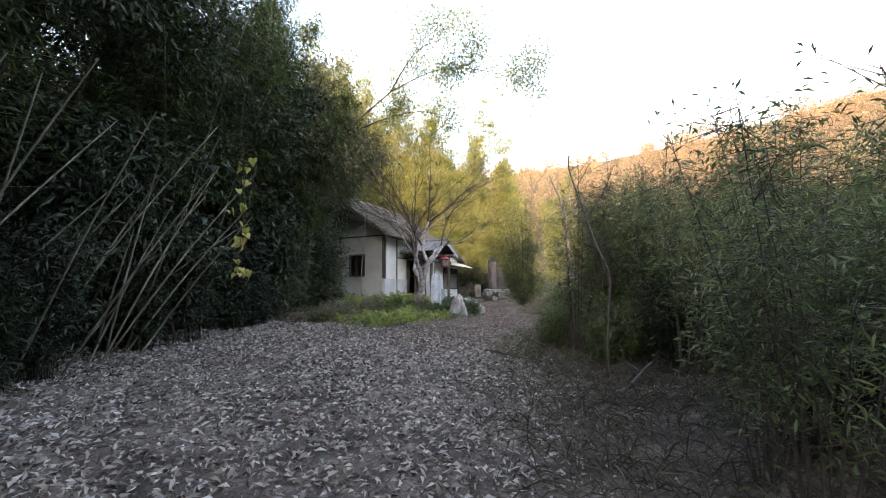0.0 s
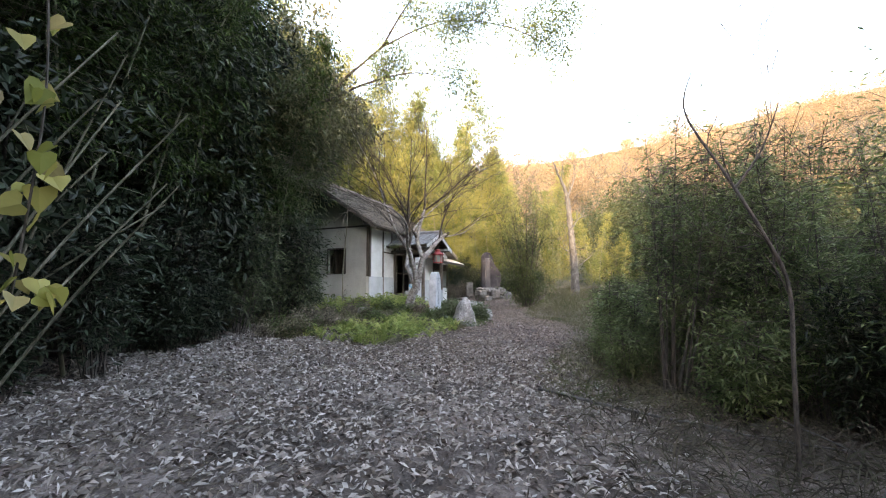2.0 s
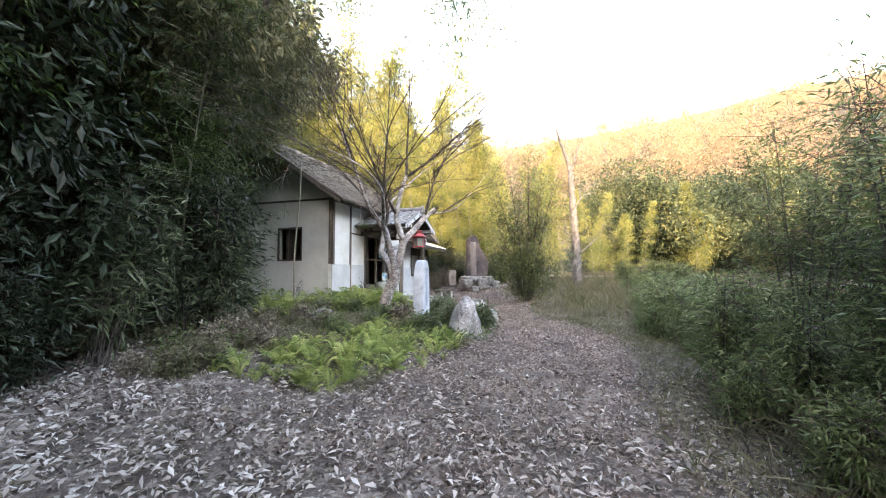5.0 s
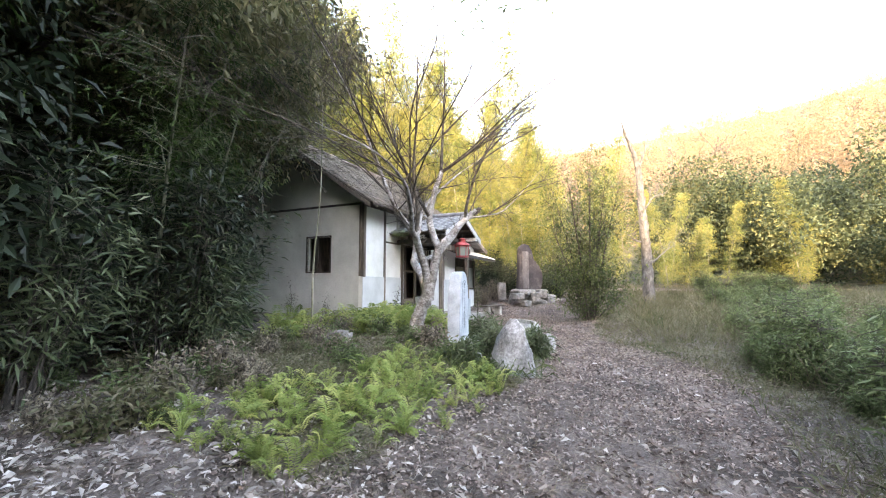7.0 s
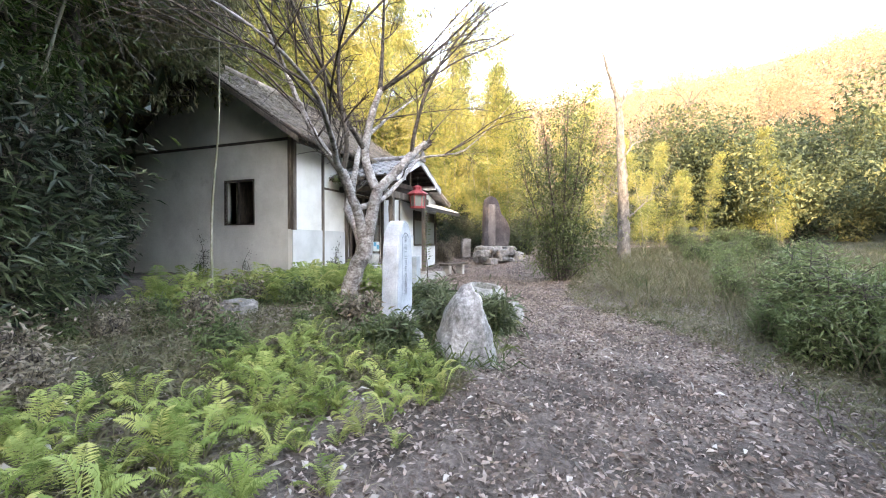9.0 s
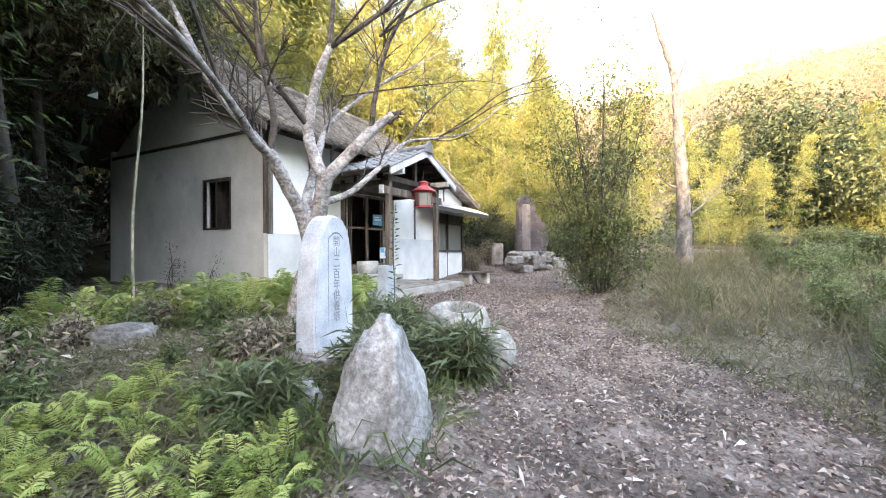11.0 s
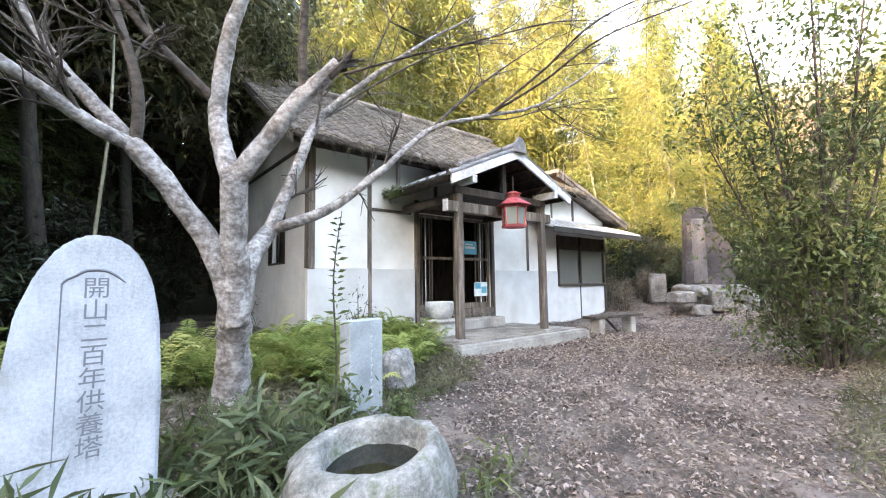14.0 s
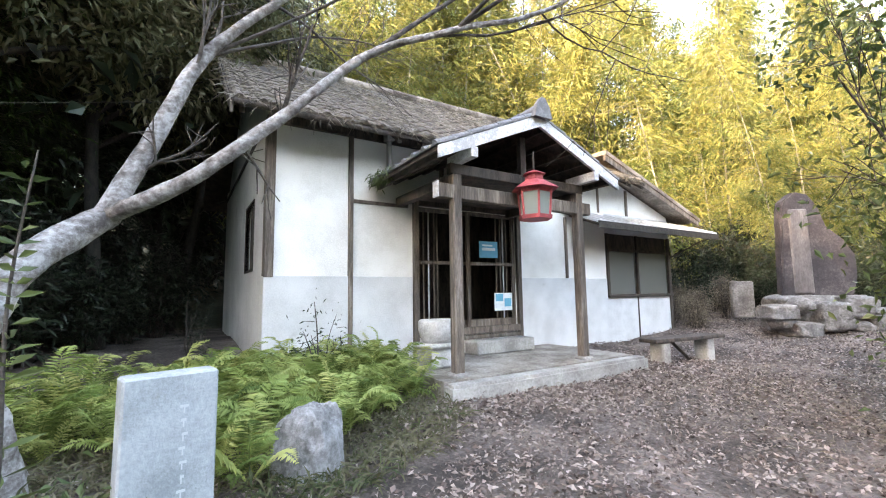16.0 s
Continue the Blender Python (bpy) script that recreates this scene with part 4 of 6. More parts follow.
def tree_of(name, limbs, material, label, category, crown=None, crown_material=None, rx=None, twig_len=1.0, twig_material=None, twig_lift=0.45):
    """A tree whose limbs are (points, radii, depth of twigs); crown(twigs) gives leaf arrays."""
    r = np.random.default_rng(rx or 1)
    x, y, z = limbs[0][0][0]
    h = empty(name, x, y, z, label, category)
    allt = []
    for k, (pts, rad, depth, lo) in enumerate(limbs):
        pts = np.array(pts, float) - np.array([x, y, z])
        if max(rad) > 0.05:
            d0, d1 = unit(pts[0] - pts[1]), unit(pts[-1] - pts[-2])
            pts = np.concatenate([[pts[0] + d0 * rad[0] * 0.7, pts[0] + d0 * rad[0] * 0.45], pts, [pts[-1] + d1 * rad[-1] * 0.45, pts[-1] + d1 * rad[-1] * 0.7]])
            rad = [rad[0] * 0.1, rad[0] * 0.75] + list(rad) + [rad[-1] * 0.75, rad[-1] * 0.1]
            tv, tf = tube(pts, rad, 14, 9 * len(pts))
            big = max(rad)
            tv = tv + np.array([noise.noise_vector(Vector(q) * 4.5) * 0.13 * big + noise.noise_vector(Vector(q) * 14) * 0.07 * big for q in tv])
            chunks = [(tv, tf)]
        else:
            chunks = [tube(pts, rad, 7, 6 * len(pts))]
        twigs, fine = [], []
        if depth:
            for s in range(lo):
                u = 0.25 + 0.75 * (s + r.random()) / lo
                t = u * (len(pts) - 1)
                i = min(int(t), len(pts) - 2)
                q = pts[i] * (1 - t + i) + pts[i + 1] * (t - i)
                q_r = rad[i] * (1 - t + i) + rad[i + 1] * (t - i)
                d = unit(unit(pts[i + 1] - pts[i]) * 0.8 + r.normal(size=3) * 0.4 + np.array([0, 0, twig_lift]))
                grow(q, d, twig_len * (1.0 if u > 0.45 else 0.5) * (0.7 + 0.8 * r.random()), min(q_r * 0.5, 0.018), depth, r, fine, twigs)
        v, f = merge(chunks)
        ob = part("trunk" if k == 0 else "limb", quads(name, v, f, twig_material if twig_material and max(rad) < 0.058 else material, True), None, h)
        if fine:
            tagged(part("twig_spray", quads("twig_spray", *merge(fine), twig_material or material, True), None, ob), kind="stuff")
        allt += twigs
    if crown:
        v, f = crown(np.array(allt), r)
        part("crown", quads("crown", v, f, crown_material), None, h)
    return h


def maple_boughs():
    """Long thin boughs that fan out from the limbs into a wide bare crown."""
    r = np.random.default_rng(88)
    nodes = [(14.3, 7.95, 4.8), (15.0, 7.5, 4.5), (15.9, 7.3, 4.75), (16.05, 6.6, 4.8), (17.2, 8.2, 4.7), (14.6, 7.85, 4.0), (15.2, 7.6, 4.35), (18.5, 7.1, 4.15), (14.3, 7.2, 3.65), (13.5, 6.9, 3.95), (16.94, 8.32, 4.1)]
    out = []
    for n, (x, y, z) in enumerate(nodes):
        for k in range(2):
            a = math.atan2(y - 7.6, x - 15.8) + r.normal() * 0.75
            reach, rise = 1.8 + 2.2 * r.random(), 0.6 + 1.8 * r.random()
            c, d = math.cos(a), math.sin(a)
            p = [(x + c * reach * u + 0.08 * r.normal() * (u > 0), y + d * reach * u + 0.08 * r.normal() * (u > 0), z + rise * w) for u, w in ((0, 0), (0.22, 0.3), (0.5, 0.62), (0.78, 0.86), (1.0, 1.0))]
            out.append((p, [0.017, 0.014, 0.011, 0.008, 0.003], 1, 8))
    return out


# bare maple in front of the hall
B = (15.99, 8.06, 0.88)
F = (15.9, 7.6, 2.15)
maple = tree_of("maple_tree", [
    ([B, (15.99, 8.02, 1.08), (15.98, 7.9, 1.5), (15.93, 7.7, 1.9), F], [0.25, 0.175, 0.145, 0.135, 0.12], 0, 0),
    ([(15.92, 7.62, 1.95), (15.72, 7.6, 2.5), (15.42, 7.6, 2.95), (15.18, 7.59, 3.25)], [0.1, 0.09, 0.08, 0.08], 0, 0),
    ([(15.18, 7.59, 3.25), (14.9, 7.5, 3.35), (14.3, 7.2, 3.65), (13.5, 6.9, 3.95), (12.6, 6.9, 4.2), (11.6, 7.1, 4.3)], [0.06, 0.05, 0.036, 0.024, 0.015, 0.005], 2, 15),
    ([(15.18, 7.59, 3.25), (14.9, 7.75, 3.6), (14.6, 7.85, 4.0), (14.2, 8.0, 4.8), (13.6, 8.1, 5.7), (12.7, 8.3, 6.7)], [0.065, 0.055, 0.043, 0.03, 0.018, 0.005], 2, 10),
    ([(15.18, 7.59, 3.25), (15.17, 7.5, 3.7), (14.95, 7.5, 4.5), (14.7, 7.3, 5.6), (14.2, 7.0, 6.9)], [0.045, 0.04, 0.03, 0.018, 0.006], 2, 9),
    ([(15.93, 7.63, 1.9), (15.9, 7.55, 2.3), (15.86, 7.45, 2.6), (15.82, 7.32, 3.02)], [0.12, 0.118, 0.108, 0.1], 0, 0),
    ([(15.82, 7.32, 3.02), (15.74, 7.45, 3.35), (15.72, 7.5, 3.7), (15.78, 7.4, 4.3), (15.9, 7.3, 4.75)], [0.09, 0.08, 0.072, 0.06, 0.045], 0, 0),
    ([(15.9, 7.3, 4.75), (16.0, 7.3, 5.8), (15.9, 7.2, 7.2), (15.8, 7.2, 8.2)], [0.045, 0.026, 0.013, 0.004], 2, 11),
    ([(15.72, 7.5, 3.7), (15.45, 7.55, 3.95), (15.1, 7.65, 4.35), (14.6, 7.8, 5.2), (13.8, 8.2, 6.4)], [0.045, 0.04, 0.03, 0.018, 0.005], 2, 8),
    ([(15.82, 7.32, 3.02), (15.98, 7.1, 3.3), (16.15, 6.9, 3.6), (16.38, 6.68, 3.88)], [0.085, 0.075, 0.07, 0.06], 0, 0),
    ([(16.2, 6.85, 3.66), (16.15, 6.75, 4.1), (16.15, 6.5, 4.8), (16.5, 6.1, 5.7), (17.1, 5.5, 6.6)], [0.04, 0.034, 0.026, 0.016, 0.005], 2, 9),
    ([(15.9, 7.3, 4.75), (16.3, 6.7, 5.3), (16.6, 6.0, 6.0), (16.8, 5.3, 6.8)], [0.04, 0.03, 0.018, 0.005], 2, 9),
    ([(15.94, 7.64, 1.92), (16.08, 7.88, 2.38), (16.39, 8.27, 2.76)], [0.1, 0.095, 0.085], 0, 0),
    ([(16.39, 8.27, 2.76), (16.65, 8.3, 3.4), (16.94, 8.32, 4.1), (17.5, 8.15, 4.7), (18.3, 7.8, 5.4), (19.4, 7.4, 6.2)], [0.08, 0.062, 0.048, 0.032, 0.018, 0.005], 2, 9),
    ([(16.39, 8.27, 2.76), (16.85, 7.85, 2.97), (17.35, 7.65, 3.4), (17.95, 7.47, 3.97), (18.5, 7.1, 4.15), (19.2, 6.8, 4.4), (20.2, 6.4, 5.2), (21.0, 6.0, 6.0)], [0.06, 0.052, 0.042, 0.03, 0.022, 0.016, 0.01, 0.004], 2, 7),
    ([(17.95, 7.47, 3.97), (18.6, 7.5, 4.6), (19.3, 7.4, 5.2), (20.2, 7.2, 5.9)], [0.024, 0.018, 0.01, 0.004], 2, 6),
] + maple_boughs(), M_BARK, "bare smooth-barked maple with spreading pale limbs", "tree", rx=4, twig_len=1.25, twig_lift=0.22, twig_material=M_TWIGBARK)

rj = np.random.default_rng(58)
stub = []
for k in range(9):
    b = np.array([16.36, 6.7, 3.86]) - np.array(B) + rj.normal(size=3) * 0.03
    stub.append(tube([b, b + np.array([0.08, -0.07, 0.07]) + rj.normal(size=3) * 0.03, b + np.array([0.15, -0.12, 0.14]) + rj.normal(size=3) * 0.07], [0.032, 0.022, 0.004], 5))
part("broken_end", quads("broken_end", *merge(stub), M_DARKBARK), None, maple, "dark splintered end of a broken limb")

# pale dead trunk by the path
DZ = gz(26.8, 2.9)
tree_of("dead_tree", [
    ([(26.8, 2.9, DZ - 0.15), (26.75, 2.9, DZ + 0.9), (26.72, 2.92, DZ + 2.0), (26.5, 2.98, DZ + 3.4), (26.3, 3.05, DZ + 4.7), (26.05, 3.15, DZ + 5.9), (25.5, 3.5, DZ + 6.9), (25.2, 3.7, DZ + 7.5)], [0.28, 0.22, 0.2, 0.17, 0.14, 0.1, 0.055, 0.02], 1, 5),
    ([(26.72, 2.92, DZ + 1.75), (27.1, 2.6, DZ + 1.9), (27.6, 2.2, DZ + 2.3), (28.3, 1.8, DZ + 2.6)], [0.05, 0.03, 0.02, 0.008], 2, 5),
    ([(26.6, 2.95, DZ + 2.6), (26.3, 3.3, DZ + 2.7), (25.7, 3.7, DZ + 3.0)], [0.04, 0.024, 0.008], 2, 4),
    ([(26.45, 3.0, DZ + 3.8), (26.9, 2.6, DZ + 4.5), (27.5, 2.2, DZ + 4.8)], [0.04, 0.025, 0.008], 2, 5),
    ([(26.1, 3.1, DZ + 5.6), (26.5, 2.8, DZ + 6.5), (26.7, 2.6, DZ + 7.2)], [0.05, 0.03, 0.01], 2, 5),
], M_PALEBARK, "tall pale grey dead tree with a kinked broken top", "tree", rx=8)


def twig_crown(per, spread, length, width):
    def make(twigs, r):
        c = np.repeat(twigs, per, axis=0) + r.normal(size=(len(twigs) * per, 3)) * spread
        return leaves(c, r.normal(size=c.shape) + np.array([0, 0, -0.2]), length * (0.6 + 0.8 * r.random(len(c))), width, r=r)
    return make


# slender tree whose thin boughs reach over the clearing
tree_of("overhanging_tree", [
    ([(12.6, 12.6, 0.9), (12.5, 11.4, 4.5), (12.6, 9.6, 7.6), (12.9, 7.4, 9.4)], [0.12, 0.08, 0.05, 0.028], 0, 0),
    ([(12.9, 7.4, 9.4), (13.4, 5.6, 10.1), (14.2, 3.8, 10.0), (14.8, 2.4, 9.3)], [0.028, 0.02, 0.013, 0.005], 2, 14),
    ([(12.6, 9.4, 7.8), (13.0, 7.8, 8.4), (13.4, 6.4, 8.6), (13.8, 5.2, 8.3)], [0.045, 0.03, 0.016, 0.005], 2, 10),
    ([(12.9, 7.4, 9.4), (12.4, 6.0, 10.4), (12.4, 4.6, 10.6)], [0.035, 0.02, 0.005], 2, 8),
], M_DARKBARK, "slender tree with thin leafy boughs hanging over the clearing", "tree", lambda t, r: twig_crown(34, 0.3, 0.12, 0.04)(t, r), M_SHRUB, 23)

# leafy many-stemmed tree beside the path
bx, by = 22.35, 4.8
bz = gz(bx, by)
bush_limbs = []
rb = np.random.default_rng(14)
for k in range(9):
    a = k * 0.7
    tx, ty, hh = bx + math.cos(a) * (0.5 + 1.0 * rb.random()), by + math.sin(a) * (0.5 + 1.0 * rb.random()), 2.8 + 4.0 * rb.random()
    q = (bx + 0.12 * math.cos(a), by + 0.12 * math.sin(a), bz - 0.05)
    bush_limbs.append(([q, (bx + (tx - bx) * 0.4, by + (ty - by) * 0.4, bz + hh * 0.4), (tx, ty, bz + hh)], [0.03, 0.022, 0.007], 2, 13))
for k in range(9):
    a, w = k * 0.72 + 0.3, 0.5 + 0.45 * rb.random()
    bush_limbs.append(([(bx + 0.1 * math.cos(a), by + 0.1 * math.sin(a), bz - 0.05), (bx + w * 0.6 * math.cos(a), by + w * 0.6 * math.sin(a), bz + 0.35), (bx + w * math.cos(a), by + w * math.sin(a), bz + 0.7 + 0.8 * rb.random())], [0.014, 0.01, 0.005], 2, 7))
tree_of("evergreen_tree", bush_limbs, M_DARKBARK, "slender many-stemmed evergreen with small glossy leaves", "tree", twig_crown(6, 0.18, 0.09, 0.044), M_BUSH, 15, 0.66)


def bamboo_thing(height, seed, crown_mat, name, label, n_twigs=170, per=20, low=0.25, lean=0.12, size=0.17, culm_r=0.035):
    r = np.random.default_rng(seed)
    h = empty(name, 0, 0, 0, label, "bamboo")
    a = r.random() * 6.28
    t = np.linspace(0, 1, 12)
    bend = lean * height * t ** 2.2
    pts = np.stack([np.cos(a) * bend, np.sin(a) * bend, height * t - 0.12 * height * lean * t ** 4], 1)
    v, f = tube(pts, culm_r * (1 - 0.8 * t) * np.where(np.arange(12) % 2, 1.0, 1.06), 7)
    part("culm", quads("culm", v, f, M_CULM, True), None, h)
    u = low + (1 - low) * r.random(n_twigs) ** 0.8
    base = np.stack([np.interp(u, t, pts[:, k]) for k in range(3)], 1)
    ang = r.random(n_twigs) * 6.28
    reach = (0.5 + 0.9 * r.random(n_twigs)) * np.interp(u, [0, 0.5, 1], [0.8, 1.2, 0.45])
    tip = base + np.stack([np.cos(ang) * reach, np.sin(ang) * reach, 0.25 * reach - 0.2 * reach ** 2], 1)
    tw = [tube([b, q], [0.007, 0.002], 3) for b, q in zip(base, tip)]
    s = r.random((n_twigs, per, 1)) ** 0.7
    c = (base[:, None] * (1 - s) + tip[:, None] * s).reshape(-1, 3) + r.normal(size=(n_twigs * per, 3)) * 0.12
    d = np.repeat(tip - base, per, axis=0) * 0.8 + r.normal(size=c.shape) * 0.5 + np.array([0, 0, -0.5])
    lv = leaves(c, d, size * (0.7 + 0.6 * r.random(len(c))), size * 0.17, droop=0.2, r=r)
    part("foliage", quads("foliage", *lv, crown_mat), None, h)
    v, f = merge(tw)
    tagged(part("twig_spray", quads("twig_spray", v, f, M_CULM), None, h), kind="stuff")
    return h


def lobed_tree(height, radius, seed, mat_leaf, name, label, n=9000, size=0.13, low=0.25):
    r = np.random.default_rng(seed)
    h = empty(name, 0, 0, 0, label, "tree")
    chunks, twigs = [], []
    pts = [(0, 0, -0.1), (0.1, 0.05, height * 0.35), (0.0, 0.2, height * 0.7), (0.1, 0.1, height * 0.95)]
    chunks.append(tube(pts, [0.13, 0.1, 0.07, 0.03], 8, 16))
    lobes = []
    for k in range(16):
        a, u = r.random() * 6.28, low + (0.95 - low) * (k + r.random()) / 16
        reach = radius * np.interp(u, [0, 0.3, 0.6, 1], [0.5, 1.0, 0.95, 0.35]) * (0.6 + 0.4 * r.random())
        e = np.array([math.cos(a) * reach, math.sin(a) * reach, height * u + 0.1 * reach])
        b = np.array([0, 0, height * max(0.1, u - 0.12)])
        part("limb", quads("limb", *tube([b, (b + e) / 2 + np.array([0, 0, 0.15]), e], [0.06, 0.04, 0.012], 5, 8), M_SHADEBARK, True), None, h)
        lobes.append(e)
    v, f = merge(chunks)
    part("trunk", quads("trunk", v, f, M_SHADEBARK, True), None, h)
    lobes = np.array(lobes)
    k = r.integers(0, len(lobes), n)
    # leaves sit in sprays on the outside of the lobes
    spray = r.normal(size=(n // 14 + 1, 3))
    spray = unit(spray) * (0.55 + 0.45 * r.random((len(spray), 1)))
    sp = np.repeat(np.arange(len(spray)), 14)[:n]
    kk = r.integers(0, len(lobes), len(spray))[sp]
    c = lobes[kk] + spray[sp] * np.array([1, 1, 0.75]) * radius * 0.48 + r.normal(size=(n, 3)) * 0.14
    d = spray[sp] * 0.6 + r.normal(size=(n, 3)) * 0.6 + np.array([0, 0, -0.25])
    lv = leaves(c, d, size * (0.6 + 0.8 * r.random(n)), size * 0.42, r=r)
    part("crown", quads("crown", *lv, mat_leaf), None, h)
    return h


def shrub_thing(height, seed, mat_leaf, name, label, stems=9, per=60, size=0.09, wide=0.3, category="shrub", slim=0.28, low=0.25):
    r = np.random.default_rng(seed)
    h = empty(name, 0, 0, 0, label, category)
    chunks, cs, ds = [], [], []
    for k in range(stems):
        a = r.random() * 6.28
        hh = height * (0.55 + 0.45 * r.random())
        top = np.array([math.cos(a) * hh * 0.28 * r.random(), math.sin(a) * hh * 0.28 * r.random(), hh])
        b = np.array([math.cos(a) * 0.18 * r.random(), math.sin(a) * 0.18 * r.random(), -0.1])
        m = (b + top) / 2 + r.normal(size=3) * 0.06
        chunks.append(tube([b, m, top], [0.007 + 0.0035 * height, 0.009, 0.003], 4, 8))
        u = low + (1 - low) * r.random(per) ** 0.75
        c = b + (top - b) * u[:, None]
        side = unit(r.normal(size=(per, 3)) * np.array([1, 1, 0.35])) * (wide * height * 0.35) * r.random((per, 1))
        for s in range(0, per, 2):
            chunks.append(tube([c[s], c[s] + side[s]], [0.005, 0.0025], 3))
        cs.append(c + side)
        ds.append(side + r.normal(size=(per, 3)) * 0.25)
        cs.append(c + side * 0.7 + r.normal(size=(per, 3)) * 0.06)
        ds.append(side + r.normal(size=(per, 3)) * 0.3)
        cs.append(c + side * 0.85 + r.normal(size=(per, 3)) * 0.09)
        ds.append(side + r.normal(size=(per, 3)) * 0.3)
    v, f = merge(chunks)
    tagged(part("stem", quads("stem", v, f, M_DARKBARK), None, h), kind="stuff")
    c = np.concatenate(cs)
    lv = leaves(c, np.concatenate(ds), size * (0.6 + 0.8 * r.random(len(c))), size * slim, r=r)
    part("leaves", quads("leaves", *lv, mat_leaf), None, h)
    return h


def frond(seed, L):
    """One arching frond along +x: a thin stalk with two rows of narrow leaflets."""
    r = np.random.default_rng(seed)
    t = np.linspace(0, 1, 25)
    lift = 0.7 + 0.5 * r.random()
    bend = r.normal() * 0.12
    pts = np.stack([L * t * 0.7, L * bend * t ** 2, L * (lift * 1.55 * t - lift * 0.85 * t ** 2.6)], 1)
    tan = unit(np.gradient(pts, axis=0))
    side = unit(np.cross(tan, [0, 0, 1.0]))
    ls = (L * 0.2 * np.sin(np.linspace(0.7, 3.05, 22)) + 0.006)[:, None]
    chunks = [tube(pts[::8], [0.004, 0.003, 0.002, 0.001], 3)]
    for sg in (-1, 1):
        c = pts[3:]
        d = unit(side[3:] * sg + tan[3:] * 0.45 + r.normal(size=(22, 3)) * 0.08)
        w = unit(np.cross(d, [0, 0, 1.0])) * 0.036 * L
        mid = c + d * ls * 0.35
        v = np.stack([c, mid + w / 2, c + d * ls - np.array([0, 0, 0.2]) * ls, mid - w / 2], 1).reshape(-1, 3)
        chunks.append((v, np.arange(len(v)).reshape(-1, 4)))
    v, f = merge(chunks)
    return quads("frond", v, f, M_FERN)


FRONDS = [frond(700 + k, 0.42 + 0.06 * k) for k in range(6)]


def fern_thing(seed, n):
    r = np.random.default_rng(seed)
    h = empty("fern", 0, 0, 0, "bright green arching fern on the mound", "fern", "ferns round the hall")
    for k in range(n):
        ob = part("frond", FRONDS[r.integers(0, 6)], None, h)
        ob.matrix_local = pose(0, 0, 0, r.normal() * 8, r.normal() * 10, k * 360 / n + r.normal() * 15)
    return h


def scatter(kinds, places, r, group="", scale=(0.85, 1.2), sink=0.03, tilt=3.0):
    """Copies of the given things at places (x, y); the first of each kind is moved to the first places."""
    for k, (x, y) in enumerate(places):
        src = kinds[k % len(kinds)]
        s = scale[0] + (scale[1] - scale[0]) * r.random()
        m = pose(x, y, gz(x, y) - sink, r.normal() * tilt, r.normal() * tilt, r.random() * 360)
        ob = src if k < len(kinds) else copy_thing(src, m)
        ob.matrix_world = m @ Matrix.Diagonal((s, s, s, 1))
        if group:
            ob["group"] = group


def spots(r, n, x0, x1, y0, y1, keep):
    out = []
    while len(out) < n:
        x, y = x0 + (x1 - x0) * r.random(), y0 + (y1 - y0) * r.random()
        if keep(x, y):
            out.append((x, y))
    return out


PATH_X, PATH_Y = [-6, 0, 2, 4.5, 7, 10, 13, 16, 17.5, 20, 24, 28], [-5, -0.4, 1.5, 2.7, 3.3, 3.7, 3.4, 3.6, 4.6, 6.3, 6.2, 6.6]


def off_path(x, y):
    return y - float(np.interp(x, PATH_X, PATH_Y))


def grove_edge(x):
    return float(np.interp(x, [-8, -2, 0, 2, 4, 6, 8, 10, 11.5, 13, 14, 15, 17], [3.0, 5.0, 5.8, 6.8, 7.8, 8.3, 9.0, 10.0, 10.9, 12.2, 13.4, 15.0, 18.5]))


rs = np.random.default_rng(31)
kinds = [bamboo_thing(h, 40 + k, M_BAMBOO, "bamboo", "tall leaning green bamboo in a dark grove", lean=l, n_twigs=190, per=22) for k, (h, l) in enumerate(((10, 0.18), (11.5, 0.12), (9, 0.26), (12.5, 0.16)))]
bamboos = kinds
scatter(kinds, spots(rs, 64, -8, 14, 3, 16, lambda x, y: grove_edge(x) + 0.3 < y < grove_edge(x) + 6), rs, "bamboo grove", (0.85, 1.15), tilt=5)
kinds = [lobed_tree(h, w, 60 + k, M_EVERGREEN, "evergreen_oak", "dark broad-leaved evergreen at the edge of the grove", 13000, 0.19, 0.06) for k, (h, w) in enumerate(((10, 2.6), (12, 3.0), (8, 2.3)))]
scatter(kinds, [(10.2, 12.2), (12.4, 14.6), (7.8, 11.2), (14.3, 17.2), (5.4, 10.2), (11.2, 15.6), (2.4, 9.4), (9.2, 13.6), (16.2, 20.0), (6.6, 13.2), (-1.2, 8.6), (13.0, 16.2), (18.2, 20.5), (4, 12.5), (0.5, 11.5)], rs, "evergreens by the grove", (0.9, 1.15))
canopy = [lobed_tree(9.5, 3.3, 66 + k, M_CANOPY, "evergreen_oak", "tall dark evergreen overhanging the hall's gable", 17000, 0.17, 0.5) for k in range(2)]
scatter(canopy, [(14.5, 12.2), (15.6, 14.6), (13.2, 11.6), (16.6, 17.6), (10.4, 12.0), (14.0, 14.6)], rs, "evergreens by the grove", (0.95, 1.12))
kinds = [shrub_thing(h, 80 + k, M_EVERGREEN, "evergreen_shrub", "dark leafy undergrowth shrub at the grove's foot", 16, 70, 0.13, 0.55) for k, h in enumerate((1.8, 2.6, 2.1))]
scatter(kinds, spots(rs, 46, -6, 15, 3, 14, lambda x, y: grove_edge(x) - 0.5 < y < grove_edge(x) + 1.2), rs, "undergrowth", (0.7, 1.2))
